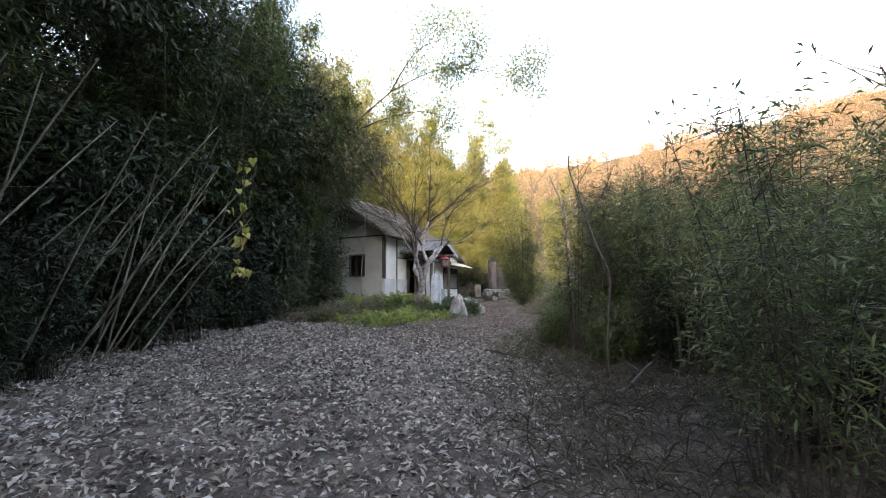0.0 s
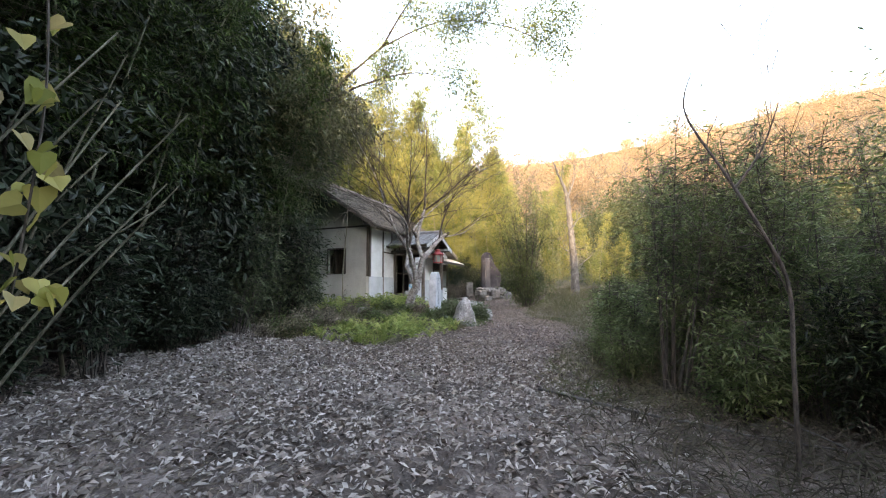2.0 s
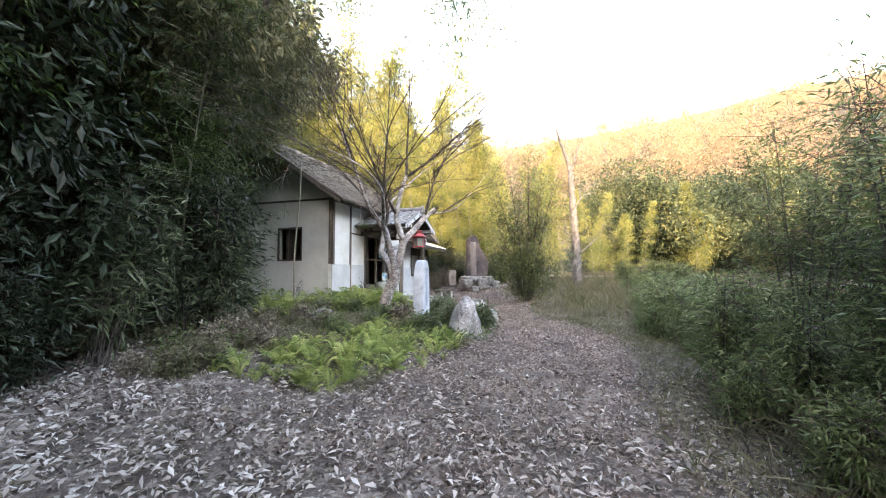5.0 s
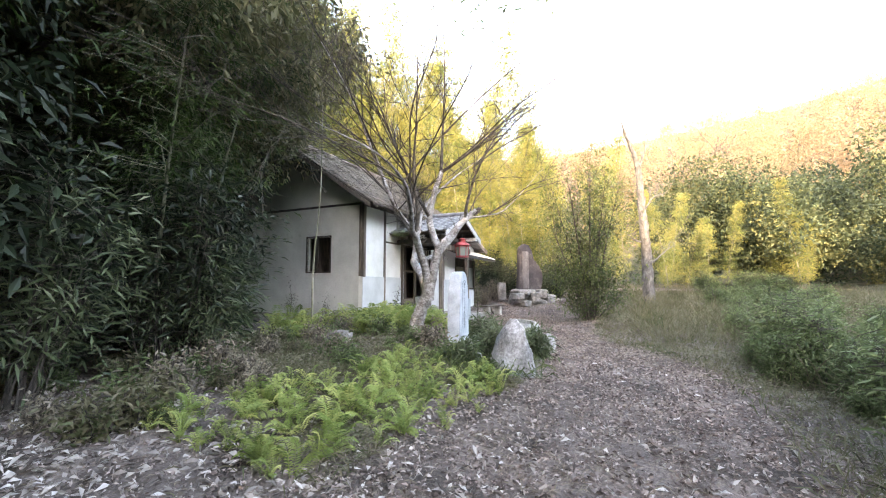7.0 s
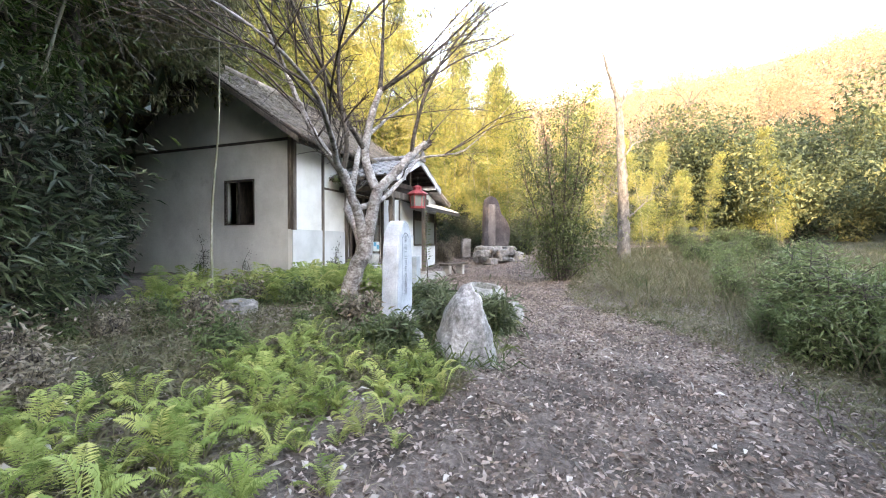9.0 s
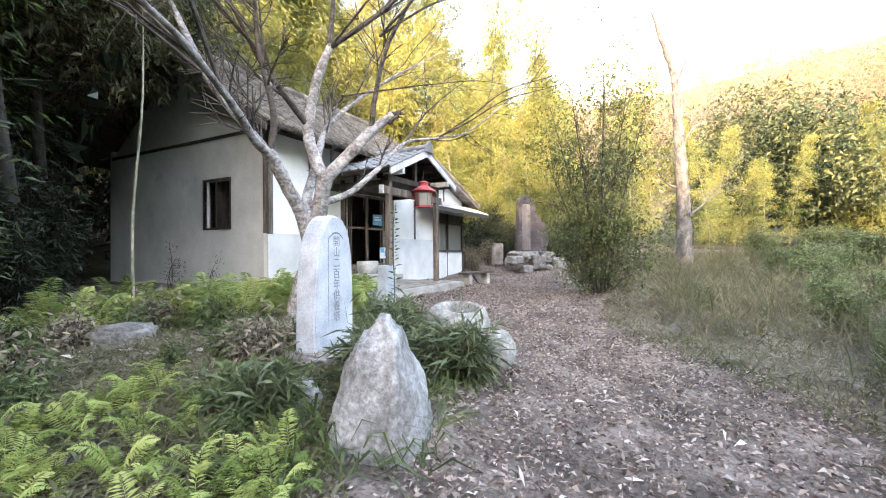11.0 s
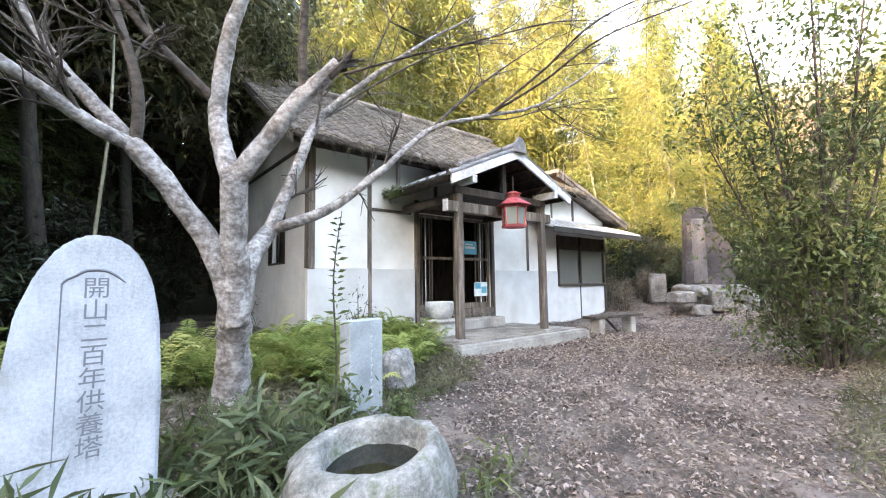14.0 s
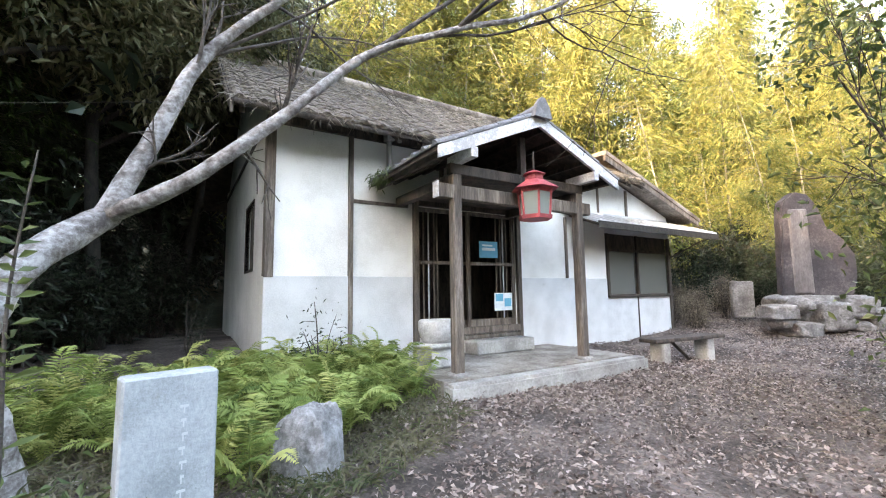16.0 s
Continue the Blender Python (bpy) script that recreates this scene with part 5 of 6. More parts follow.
# shrubs and bamboo out of view, added to shade the start
scatter([copy_thing(kinds[0], pose(-4, -4, gz(-4, -4)))], [(-3.6, -4.6), (-1.6, -6.2), (1.2, -7.4)], rs, "undergrowth", (0.9, 1.2))
scatter([copy_thing(bamboos[1], pose(-4, 1, gz(-4, 1))), copy_thing(bamboos[3], pose(-3, -4, gz(-3, -4)))], [(-3.2, 2.2), (-2.6, 3.2), (-4.4, 0.4), (-5.2, -1.6), (-3.4, -3.4), (-2.2, -4.6), (-0.6, -5.6), (-6.4, 2.4), (-6.0, -4.0), (-4.2, -6.0), (0.9, -6.2), (-1.6, -7.4)], rs, "bamboo grove", (0.9, 1.15), tilt=5)
scatter([copy_thing(bamboos[0], pose(12, 10, gz(12, 10))), copy_thing(bamboos[2], pose(13, 11, gz(13, 11)))], [(12.1, 10.3), (12.9, 11.3), (13.6, 12.6), (11.3, 9.9), (14.2, 13.6), (12.5, 10.9)], rs, "bamboo grove", (0.6, 0.95), tilt=5)
scatter([copy_thing(kinds[1], pose(12, 10, gz(12, 10)))], [(12.3, 10.2), (13.0, 11.2), (13.8, 12.6), (11.6, 9.6), (14.6, 14.0), (15.4, 15.4)], rs, "undergrowth", (0.9, 1.35))
scatter([copy_thing(kinds[2], pose(5, -3, gz(5, -3)))], spots(rs, 6, 3.5, 10, -7, 0, lambda x, y: -6.5 < off_path(x, y) < -4.3), rs, "undergrowth", (0.5, 0.85))
# leaning pale culms at the front of the grove
culms = np.random.default_rng(77)
for x, y in spots(culms, 30, 0, 4.6, 4, 9, lambda x, y: grove_edge(x) - 0.4 < y < grove_edge(x) + 1.3):
    L, lx, ly = 2.2 + 2.2 * culms.random(), 0.8 + culms.normal() * 0.5, -0.7 + culms.normal() * 0.45
    z = gz(x, y)
    v, f = tube([(x, y, z - 0.1), (x + lx * 0.62, y + ly * 0.62, z + L * 0.5), (x + lx * 1.3, y + ly * 1.3, z + L)], [0.019, 0.016, 0.009], 7, 10)
    tagged(part("bamboo_pole", quads("bamboo_pole", v, f, M_POLE, True), None), "bare pale leaning bamboo stem", "bamboo", "bare bamboo stems")

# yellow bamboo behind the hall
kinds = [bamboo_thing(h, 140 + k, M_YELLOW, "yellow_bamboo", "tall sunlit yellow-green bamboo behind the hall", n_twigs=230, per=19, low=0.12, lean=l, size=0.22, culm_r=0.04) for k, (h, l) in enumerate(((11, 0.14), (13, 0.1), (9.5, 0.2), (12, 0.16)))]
scatter(kinds, spots(rs, 125, 17, 44, 10, 36, lambda x, y: (y > 18.6 and x < 29) or (x >= 29 and y > 13) or (x > 31 and y > 10)), rs, "yellow bamboo", (1.0, 1.45), tilt=4)
ry = np.random.default_rng(733)
scatter([copy_thing(kinds[1], pose(20, 20, gz(20, 20))), copy_thing(kinds[3], pose(24, 20, gz(24, 20)))], spots(ry, 50, 19, 36, 13, 28, lambda x, y: (y > 18.4 and x < 29) or (x > 29.5 and y > 13.5)), ry, "yellow bamboo", (1.2, 1.6), tilt=4)
scatter([copy_thing(kinds[0], pose(36, 6, gz(36, 6))), copy_thing(kinds[2], pose(33, 11, gz(33, 11)))], spots(rs, 28, 27, 40, -5, 12, lambda x, y: x > 31 or (y < 2.2 and x > 27.5)), rs, "yellow bamboo", (0.3, 0.55), tilt=4)

scatter([copy_thing(kinds[1], pose(34, 8, gz(34, 8))), copy_thing(kinds[3], pose(33, 10, gz(33, 10)))], spots(rs, 24, 30.5, 38, 3.5, 14, lambda x, y: y < 13), rs, "yellow bamboo", (0.55, 0.85), tilt=4)

# feathery shrubs on the other side of the path
kinds = [shrub_thing(h, 200 + k, M_BAMBOO if k == 2 else M_SHRUB, "feathery_shrub", "tall thin-stemmed feathery green shrub", 10, 100, 0.092, 0.46, slim=0.24, low=0.34) for k, h in enumerate((3.4, 4.2, 3.0, 3.8))]
far_side = spots(rs, 38, 6.5, 13, -8.5, 0.4, lambda x, y: -8 < off_path(x, y) < -2.9)
scatter(kinds, far_side, rs, "feathery shrubs", (0.55, 1.2))
near_side = spots(rs, 15, 2.5, 6.5, -8.5, -1.5, lambda x, y: -8 < off_path(x, y) < -3.6)
scatter([copy_thing(kinds[0], pose(5, -4, gz(5, -4))), copy_thing(kinds[3], pose(4, -5, gz(4, -5)))], near_side, rs, "feathery shrubs", (0.6, 0.85))
kinds = [shrub_thing(h, 230 + k, M_SHRUB, "low_shrub", "low grey-green weedy shrub beside the path", 16, 62, 0.085, 0.95) for k, h in enumerate((1.0, 1.4, 0.8))]
scatter(kinds, spots(rs, 150, 8, 32, -8, 3.8, lambda x, y: -9 < off_path(x, y) < (-2.0 if x > 12 else -2.4) - 0.04 * (x - 12) and not (x > 17.5 and y > 0.9)), rs, "weedy shrubs", (0.5, 1.3))

# bare sapling leaning over the shrubs
tree_of("bare_sapling", [([(6.72, -0.36, gz(6.72, -0.36) - 0.05), (6.74, -0.4, 1.1), (6.85, -0.45, 1.8), (6.82, -0.28, 2.3), (7.07, -0.08, 2.95), (7.53, 0.19, 3.88), (7.52, 0.1, 4.36)], [0.02, 0.019, 0.018, 0.018, 0.016, 0.011, 0.005], 1, 5), ([(7.0, -0.12, 2.8), (7.1, -0.4, 3.2), (7.15, -0.6, 3.7)], [0.016, 0.01, 0.004], 1, 3)], M_DARKBARK, "thin dark bare sapling leaning sideways", "tree", rx=19)

# fallen sticks
for n, (a, b, w) in enumerate((((8.25, 2.13, 0.03), (7.2, -1.0, 0.08), 0.022), ((9.9, -0.05, 0.1), (6.9, -0.8, 0.2), 0.014), ((5.95, -0.5, 0.02), (6.4, -0.98, 0.4), 0.03), ((5.2, 0.1, 0.02), (4.4, -1.2, 0.06), 0.014), ((14.6, 4.0, 0.02), (15.2, 3.9, 0.03), 0.006))):
    pts = [np.array(a) * (1 - u) + np.array(b) * u + np.array([0, 0, 0.015 * math.sin(u * 7 + n)]) for u in np.linspace(0, 1, 9)]
    pts = [(q[0], q[1], gz(q[0], q[1]) + q[2] + w * 0.6) for q in pts]
    v, f = tube(pts, np.linspace(w, w * 0.4, 9), 6)
    tagged(part("fallen_branch", quads("fallen_branch", v, f, M_PALEBARK, True), None), "bare fallen branch lying on the leaf litter", "branch")

# vine with yellowing leaves hanging from the grove
rv = np.random.default_rng(51)
vx, vy = 2.75, 2.95
vine = empty("hanging_vine", vx, vy, 1.9, "thin hanging vine with yellowing heart-shaped leaves", "vine")
pts = [(0.02 * math.sin(k), 0.03 * math.cos(k * 1.3), -0.15 + k * 0.35) for k in range(9)]
v, f = tube(pts, [0.004] * 9, 4, 30)
part("stem", quads("stem", v, f, M_DARKBARK), None, vine)
heart = [(0.0, 0.0), (-0.12, 0.3), (-0.02, 0.52), (0.3, 0.48), (0.62, 0.27), (1.0, 0.0)]
hv = [(u, w, 0.22 * abs(w) - 0.12 * u * u) for u, w in heart] + [(u, -w, 0.22 * abs(w) - 0.12 * u * u) for u, w in heart[1:-1]]
HEART = quads("leaf", hv, [(0, 1, 2, 3), (0, 3, 4, 5), (0, 5, 9, 8), (0, 8, 7, 6)], M_VINE)
for k in range(34):
    z = -0.15 + 1.3 * rv.random() ** 1.2
    size = 0.055 + 0.04 * rv.random()
    ob = part("leaf", HEART, None, vine)
    ob.matrix_local = pose(rv.normal() * 0.05, rv.normal() * 0.05, z, rv.normal() * 35, 50 + rv.normal() * 25, rv.random() * 360) @ Matrix.Diagonal((size, size, size, 1))

# ferns
ferns = [fern_thing(300 + k, 7 + k) for k in range(4)]
fp = spots(rs, 150, 9.9, 13.6, 4.7, 8.6, lambda x, y: 1.5 + 0.35 * max(0, 11.6 - x) + 0.25 * max(0, x - 12.6) < off_path(x, y) < 3.6 + 0.4 * max(0, 12.0 - x))
scatter(ferns, fp, rs, "ferns on the mound", (0.26, 0.6), tilt=14)
fp = spots(rs, 74, 13.8, 19.3, 8.9, 10.6, lambda x, y: math.hypot(x - 14.04, y - 8.6) > 0.6 and y > 9.0 + 0.25 * abs(x - 16.5))
fp += spots(rs, 110, 17.0, 19.3, 7.6, 10.5, lambda x, y: y > 7.5 + 0.7 * (x - 17.0) and math.hypot(x - 17.7, y - 7.85) > 0.4)
fp += spots(rs, 46, 14.2, 17.2, 8.3, 9.6, lambda x, y: math.hypot(x - 15.99, y - 8.06) > 0.45 and math.hypot(x - 14.2, y - 8.75) > 0.7)
scatter([copy_thing(f, pose(18, 9.5, gz(18, 9.5))) for f in ferns], fp, rs, "ferns round the hall", (0.6, 1.1), tilt=10)


# leafy herbs and small brush over the mound
rm = np.random.default_rng(905)
herbs = [shrub_thing(h, 350 + k, (M_SHRUB, M_WEED, M_DRYGRASS, M_SHRUB)[k], "low_weed", ("leafy green weed on the mound", "dry olive weed on the mound", "dead brown weed stalks on the mound", "small leafy green weed on the mound")[k], 9, 26, 0.075, 1.5, "weed", 0.36, 0.2) for k, h in enumerate((0.34, 0.36, 0.42, 0.28))]
scatter(herbs, spots(rm, 66, 9.4, 15.4, 4.9, 10.6, lambda x, y: off_path(x, y) > 1.7 and y < grove_edge(x) + 0.6 and math.hypot(x - 14.98, y - 6.2) > 0.6 and math.hypot(x - 14.24, y - 5.1) > 0.75 and math.hypot(x - 16.05, y - 5.3) > 0.6 and not (x < 13.4 and y < 7.4) and not (13.2 < x < 14.6 and 7.6 < y < 9.0)), rm, "weeds on the mound", (0.6, 1.25), tilt=8)
scatter([copy_thing(herbs[3], pose(16.9, 6.8, gz(16.9, 6.8))), copy_thing(herbs[0], pose(17.2, 6.9, gz(17.2, 6.9)))], [(17.02, 6.78), (16.5, 6.95), (16.6, 6.3)], rm, "weeds on the mound", (0.7, 1.2), tilt=8)


# dry brush between the wing and the memorial, dark undergrowth added behind it as shade
rd = np.random.default_rng(611)
kinds = [shrub_thing(h, 280 + k, M_DRYGRASS, "dry_brush", "brown dry brush beside the hall's wing", 15, 50, 0.09, 0.7, "shrub", 0.12) for k, h in enumerate((1.0, 1.3))]
scatter(kinds, [(27.75, 10.4), (27.9, 11.1), (28.3, 10.7), (28.1, 11.8), (28.9, 11.2), (29.3, 10.4), (27.9, 12.6)], rd, "dry brush", (0.7, 1.1))
kinds = [shrub_thing(h, 290 + k, M_EVERGREEN, "evergreen_shrub", "dark leafy shrub added to darken beneath the yellow bamboo", 14, 70, 0.12, 0.5) for k, h in enumerate((2.4, 1.7))]
scatter(kinds, spots(rd, 22, 29.2, 34, 4.5, 14.5, lambda x, y: x + y > 39.5), rd, "undergrowth", (0.8, 1.25))

# broad-leaved dwarf bamboo round the stones
kinds = [shrub_thing(h, 260 + k, M_SASA, "dwarf_bamboo", "low dwarf bamboo with long arching leaves beside the stones", 13, 24, 0.2, 1.2, "bamboo", 0.13) for k, h in enumerate((0.5, 0.6, 0.42))]
scatter(kinds, [(15.2, 5.4), (15.4, 5.1), (15.0, 5.85), (15.5, 5.45), (14.75, 5.75), (13.7, 5.9), (15.7, 6.2)], rs, "dwarf bamboo", (0.8, 1.1))
kinds = [shrub_thing(1.1, 270, M_EVERGREEN, "seedling", "thin dark seedling against the pale wall", 3, 16, 0.06, 0.5)]
scatter(kinds, [(18.25, 9.8), (18.5, 10.0), (17.1, 11.6), (17.0, 12.8)], rs, "seedlings", (0.8, 1.1))
# tall stalk with paired leaves beside the marker
rk = np.random.default_rng(66)
kx, ky = 16.36, 6.62
stalk = empty("tall_weed", kx, ky, gz(kx, ky), "tall upright weed with short paired leaves up its stalk", "weed")
part("stalk", quads("stalk", *tube([(0, 0, -0.05), (0.02, 0.0, 0.6), (0.0, 0.02, 1.2), (0.05, -0.01, 1.72)], [0.009, 0.008, 0.006, 0.003], 5, 14), M_TWIGBARK, True), None, stalk)
for k in range(26):
    z = 0.55 + 1.15 * k / 26
    a = k * 1.7 + rk.normal() * 0.2
    for sg in (0, math.pi):
        c = np.array([[0.02, 0.0, z]])
        d = np.array([[math.cos(a + sg), math.sin(a + sg), 0.35]])
        part("leaf", quads("leaf", *leaves(c, d, (0.13 - 0.07 * k / 26) * (0.8 + 0.4 * rk.random()), 0.026, 0.15, 0.1, r=rk), M_BUSH), None, stalk)

# grey-green bamboo sprays hanging beside the gable, with dark brush behind
rh = np.random.default_rng(640)
kinds = [shrub_thing(h, 330 + k, M_SASA, "dwarf_bamboo", "arching grey-green bamboo sprays at the grove's edge", 14, 46, 0.19, 0.75, "bamboo", 0.15) for k, h in enumerate((2.0, 2.6, 2.3))]
scatter(kinds, [(12.0, 9.3), (11.2, 9.6), (12.7, 10.3), (13.2, 11.2), (9.6, 9.3)], rh, "bamboo sprays", (0.85, 1.15), tilt=8)

# wire running from the grove to the hall's ridge
wp = [(6.0, 10.5, 2.3), (17.2, 13.4, 5.85)]
v, f = tube([np.array(wp[0]) * (1 - u) + np.array(wp[1]) * u - np.array([0, 0, 0.12]) * math.sin(math.pi * u) for u in np.linspace(0, 1, 20)], [0.007] * 20, 5)
tagged(part("wire", quads("wire", v, f, M_POLE, True), None), "slack grey wire strung from the grove to the hall", "wire")

# near-black shrubs added to stand for the shade under the canopy
dark = [shrub_thing(h, 380 + k, M_EVERGREEN, "evergreen_shrub", "dark leafy shrub added for canopy shade beside the hall's gable", 14, 60, 0.13, 0.6) for k, h in enumerate((1.5, 2.1))]
scatter(dark, [(14.2, 12.2), (14.8, 13.0), (15.4, 14.0), (14.4, 13.8), (15.9, 15.2), (13.7, 12.9), (15.0, 15.2), (16.4, 16.4)], rh, "undergrowth", (0.8, 1.2))

# single pale culm standing before the gable, and one lying across the grove
v, f = tube([(14.95, 10.1, gz(14.95, 10.1) - 0.1), (14.95, 10.12, 2.6), (15.05, 10.05, 4.4), (15.0, 10.0, 6.5)], [0.025, 0.022, 0.016, 0.008], 7, 16)
tagged(part("bamboo_pole", quads("bamboo_pole", v, f, M_CULM, True), None), "single thin pale bamboo stem before the gable", "bamboo")


# ---- ground cover ----
def cover(name, label, category, n, area, keep, length, width, up, material, seed, droop=0.1):
    r = np.random.default_rng(seed)
    x = area[0] + (area[1] - area[0]) * r.random(n)
    y = area[2] + (area[3] - area[2]) * r.random(n)
    m = keep(x, y, r)
    x, y = x[m], y[m]
    c = np.stack([x, y, ground_z(x, y) + 0.005 + 0.015 * r.random(len(x))], 1)
    d = r.normal(size=c.shape) * np.array([1, 1, 0.25]) + np.array([0, 0, up])
    v, f = leaves(c, d, length * (0.5 + r.random(len(c))), width * (0.6 + 0.8 * r.random(len(c))), 0.3, droop, r)
    tagged(new(name, quads(name, v, f, material)), label, category, kind="stuff")


def patchy(x, y, s, k):
    return 0.5 + 0.25 * (np.sin(x * s + 1.3 * np.sin(y * s * 0.7 + k)) + np.sin(y * s * 1.2 + k + 1.1 * np.sin(x * s * 0.8)))


def path_gap(x, y):
    return np.abs(y - np.interp(x, PATH_X, PATH_Y))


cover("leaf_litter", "thick carpet of curled dry bamboo leaves", "leaf litter", 150000, (-4, 16, -6, 10), lambda x, y, r: (y - np.interp(x, PATH_X, PATH_Y) > -2.6 + 0.5 * r.normal(size=len(x))) & (r.random(len(x)) < np.where(y > 4.8, np.clip((11.5 - x) / 3, 0.12, 1), np.clip((12.5 - x) / 4, 0.04, 1))), 0.1, 0.032, 0.3, M_LITTER, 401, 0.25)
cover("fallen_leaves", "scattered dry leaves on the trodden yard", "leaf litter", 190000, (8.5, 30, 0.5, 11), lambda x, y, r: (np.interp(x, PATH_X, PATH_Y) - y < 2.2) & (r.random(len(x)) < np.where(y - np.interp(x, PATH_X, PATH_Y) > 2, 0.4, 0.9)), 0.05, 0.022, 0.3, M_CRUMBS, 402, 0.2)
cover("yard_leaves", "curled brown leaves lying on the yard", "leaf litter", 9000, (12, 30, 1.5, 10.5), lambda x, y, r: (np.interp(x, PATH_X, PATH_Y) - y < 2.0) & (y - np.interp(x, PATH_X, PATH_Y) < 3.5), 0.065, 0.032, 0.4, M_CRUMBS, 407, 0.3)
cover("dry_grass", "flattened dry grass and rootlets", "dry grass", 80000, (3, 30, -4, 9), lambda x, y, r: patchy(x, y, 0.9, 2) + 0.25 * r.normal(size=len(x)) > 0.52, 0.16, 0.006, 0.35, M_DRYGRASS, 403, 0.35)
cover("mound_weeds", "low green weeds and grass covering the mound", "weeds", 110000, (8.5, 19.4, 4.6, 11), lambda x, y, r: (y - np.interp(x, PATH_X, PATH_Y) > 1.3 + 1.1 * patchy(x, y, 1.7, 3)) & (x > 9.6 + 2.2 * patchy(x, y, 0.8, 5) + 0.4 * r.normal(size=len(x))) & ((x < 15.5) | (y > 6.0 + 0.55 * (x - 15.5))) & (patchy(x, y, 1.1, 0.4) + 0.3 * r.normal(size=len(x)) > 0.3), 0.17, 0.014, 0.8, M_WEED, 404, 0.35)
cover("verge_weeds", "low weeds along the edge of the path", "weeds", 110000, (8, 32, -8, 4.5), lambda x, y, r: (np.interp(x, PATH_X, PATH_Y) - y > 1.3 + 0.5 * r.random(len(x))), 0.26, 0.014, 1.2, M_WEED, 405, 0.4)
cover("tall_weeds", "tall tangled grey-green weeds beside the path", "weeds", 42000, (9, 30, -7, 3.5), lambda x, y, r: (np.interp(x, PATH_X, PATH_Y) - y > 2.1 + 0.03 * (x - 9) + 0.7 * r.random(len(x))) & (patchy(x, y, 1.3, 1.7) + 0.2 * r.normal(size=len(x)) > 0.4), 0.75, 0.014, 1.9, M_WEED, 408, 0.25)
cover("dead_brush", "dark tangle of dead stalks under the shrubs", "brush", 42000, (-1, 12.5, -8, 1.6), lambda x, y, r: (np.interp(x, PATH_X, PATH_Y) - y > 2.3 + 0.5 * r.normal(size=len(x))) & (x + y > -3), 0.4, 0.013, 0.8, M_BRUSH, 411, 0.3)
cover("porch_leaves", "dry leaves blown along the porch kerb", "leaf litter", 3600, (18.6, 24.5, 7.6, 8.7), lambda x, y, r: y > 7.7 + 0.5 * r.random(len(x)), 0.075, 0.036, 0.4, M_CRUMBS, 412, 0.3)
cover("grass_tufts", "long arching sedge leaves round the stones", "grass", 4200, (13.2, 17.4, 4.4, 7.2), lambda x, y, r: (y > 4.5 + 0.3 * (x - 13.2)) & (patchy(x, y, 2.2, 0.9) > 0.45), 0.42, 0.018, 0.9, M_BUSH, 406, 0.55)


def roof_straw():
    r = np.random.default_rng(71)
    n = 9000
    s_ = (RIDGE - EAVE) / (YR - Y0)
    x, u = 17.25 + 8.2 * r.random(n), r.random(n) ** 1.5
    y = Y0 - 0.66 + (YR - Y0 + 0.6) * u
    z = EAVE - s_ * 0.55 + 0.28 + (y - Y0 + 0.6) * (RIDGE + 0.08 - (EAVE - s_ * 0.55 + 0.28)) / (YR - Y0 + 0.6) + 0.06 + 0.02 * r.random(n)
    keep = (np.sin(x * 2.3) + np.sin(x * 5.1 + 1) + r.normal(size=n) * 0.9 > -0.6) | (u < 0.06)
    c = np.stack([x, y, z], 1)[keep]
    d = np.stack([r.normal(size=len(c)), -0.6 + 0.5 * r.normal(size=len(c)), -0.45 + 0.12 * r.normal(size=len(c))], 1)
    v, f = leaves(c, d, 0.24 * (0.4 + r.random(len(c))), 0.014, 0.3, 0.15, r)
    tagged(new("roof_straw", quads("roof_straw", v, f, M_DRYGRASS)), "dry straw and twigs lying on the old roof", "straw", kind="stuff")


roof_straw()
rg = np.random.default_rng(83)
tuft = np.array([19.3, 10.35, 3.93]) + rg.normal(size=(260, 3)) * np.array([0.05, 0.16, 0.05])
v, f = leaves(tuft, rg.normal(size=(260, 3)) + np.array([-0.3, 0, -0.5]), 0.09, 0.02, 0.2, 0.4, rg)
tagged(new("gutter_weeds", quads("gutter_weeds", v, f, M_SHRUB)), "green tuft growing from the porch gutter", "weeds", kind="stuff")


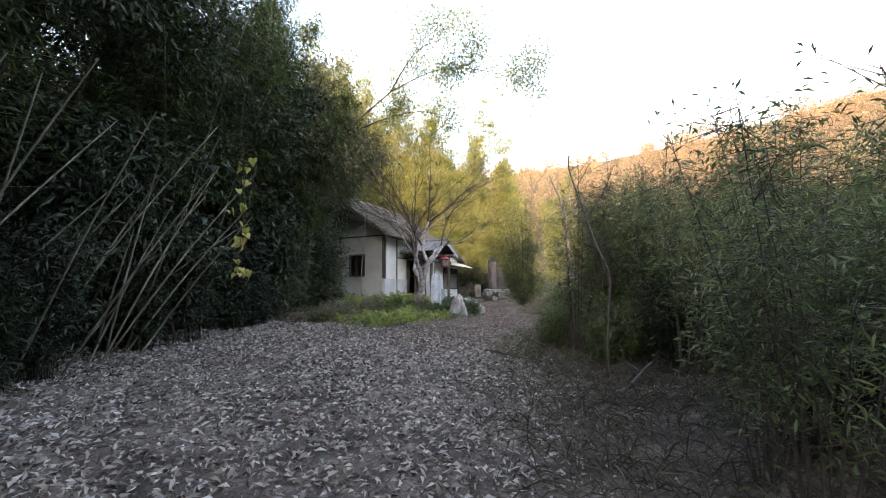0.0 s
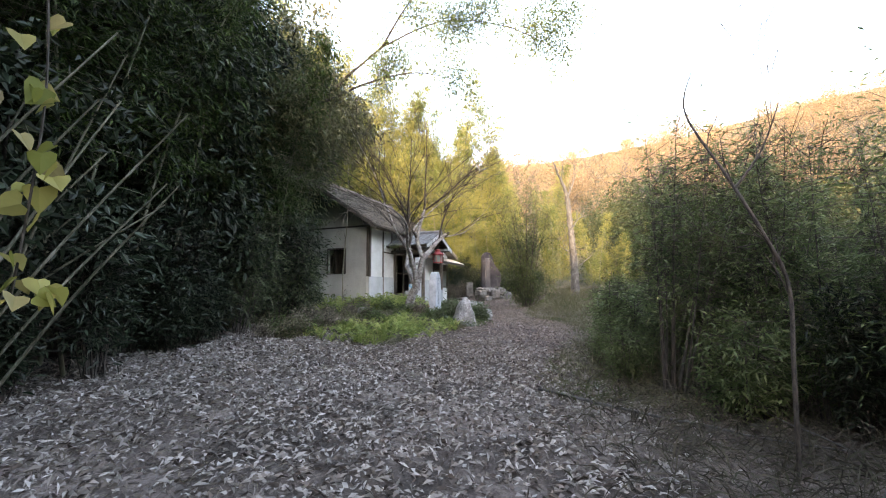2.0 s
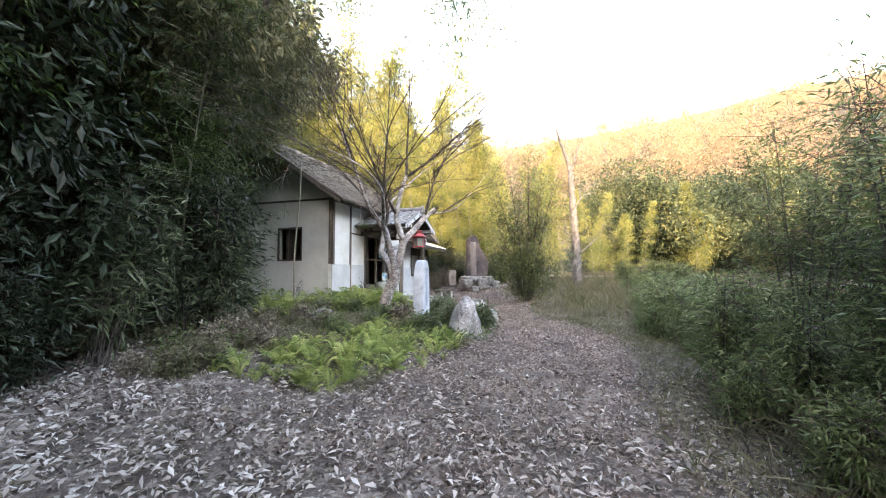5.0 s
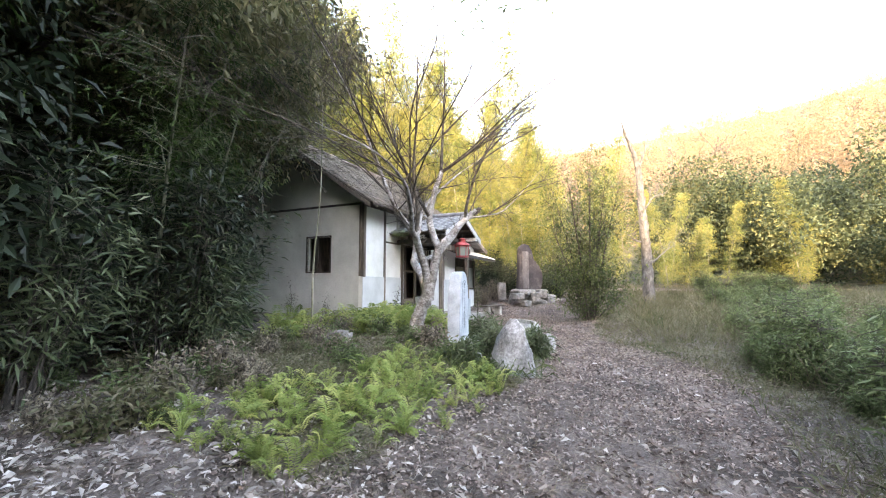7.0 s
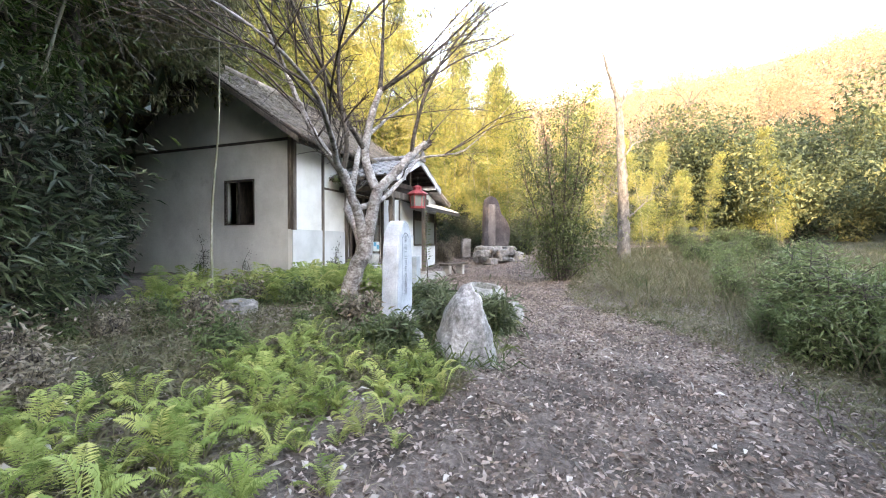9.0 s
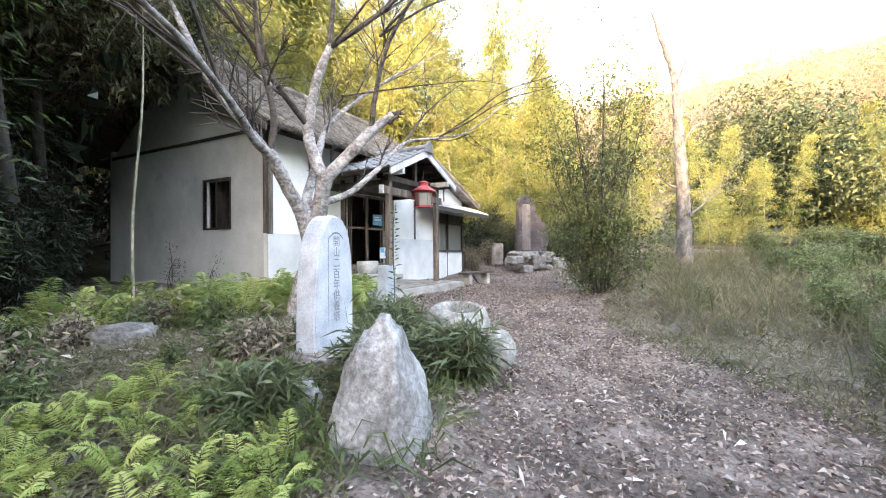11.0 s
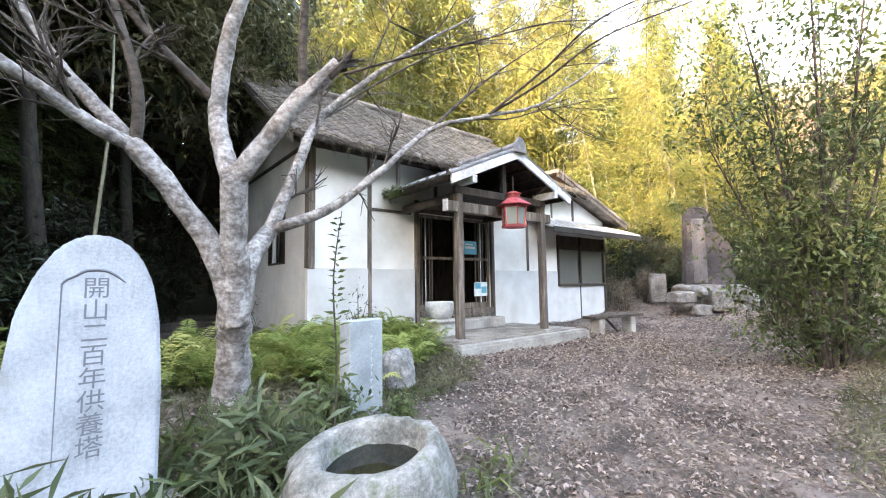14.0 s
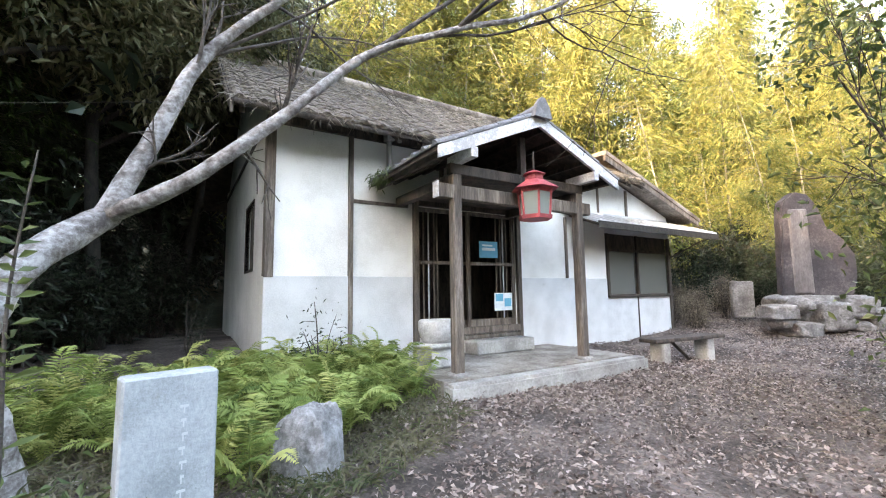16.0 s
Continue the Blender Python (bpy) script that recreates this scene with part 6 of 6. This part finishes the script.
# ---- far woods ----
def woods(name, label, spots_xy, material, seed, height, size, n=260):
    r = np.random.default_rng(seed)
    chunks = []
    for x, y in spots_xy:
        s = height * (0.7 + 0.6 * r.random())
        lob = r.normal(size=(7, 3)) * np.array([0.22, 0.22, 0.2]) * s + np.array([0, 0, 0.55 * s])
        k = r.integers(0, 7, n)
        c = lob[k] + unit(r.normal(size=(n, 3))) * s * 0.2 * (0.5 + 0.5 * r.random((n, 1))) + np.array([x, y, gz(x, y)])
        chunks.append(leaves(c, r.normal(size=(n, 3)), size * (0.6 + 0.8 * r.random(n)), size * 0.5, r=r))
    v, f = merge(chunks)
    tagged(new(name, quads(name, v, f, material)), label, "woods", kind="stuff")


def ring_spots(r, n, a0, a1, r0, r1):
    a, d = radians(a0) + radians(a1 - a0) * r.random(n), r0 + (r1 - r0) * r.random(n) ** 0.8
    return list(zip(12 + d * np.cos(a), 4 + d * np.sin(a)))


rw = np.random.default_rng(91)
woods("autumn_woods", "sunlit autumn woods on the far hillside", ring_spots(rw, 620, -62, 75, 46, 140), M_AUTUMN, 92, 9.5, 0.3, 1000)
woods("evergreen_woods", "dark evergreens at the foot of the hillside", ring_spots(rw, 95, -64, -6, 24, 48), M_FARGREEN, 93, 7.0, 0.23, 3600)
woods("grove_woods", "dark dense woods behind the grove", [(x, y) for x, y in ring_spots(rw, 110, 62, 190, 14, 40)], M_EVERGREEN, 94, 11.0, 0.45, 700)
# unseen woods, added with the rise to block the sun
woods("unseen_back_woods", "unseen woods added on the rise to keep off the low sun", ring_spots(rw, 160, 150, 250, 30, 75), M_EVERGREEN, 95, 10.0, 0.9, 200)

# bare pale trees standing among the autumn woods
rt = np.random.default_rng(117)
bare, tips = [], []
for x, y in ring_spots(rt, 110, -62, 20, 38, 85):
    hgt = 5.0 + 4.0 * rt.random()
    grow((x, y, gz(x, y)), (0.15 * rt.normal(), 0.15 * rt.normal(), 1), hgt, 0.13, 2, rt, bare, tips, 0.1, 0.3, 5, (5, 8))
tagged(new("bare_trees", quads("bare_trees", *merge(bare), M_HILLBARK)), "pale bare trees on the sunlit hillside", "woods", kind="stuff")
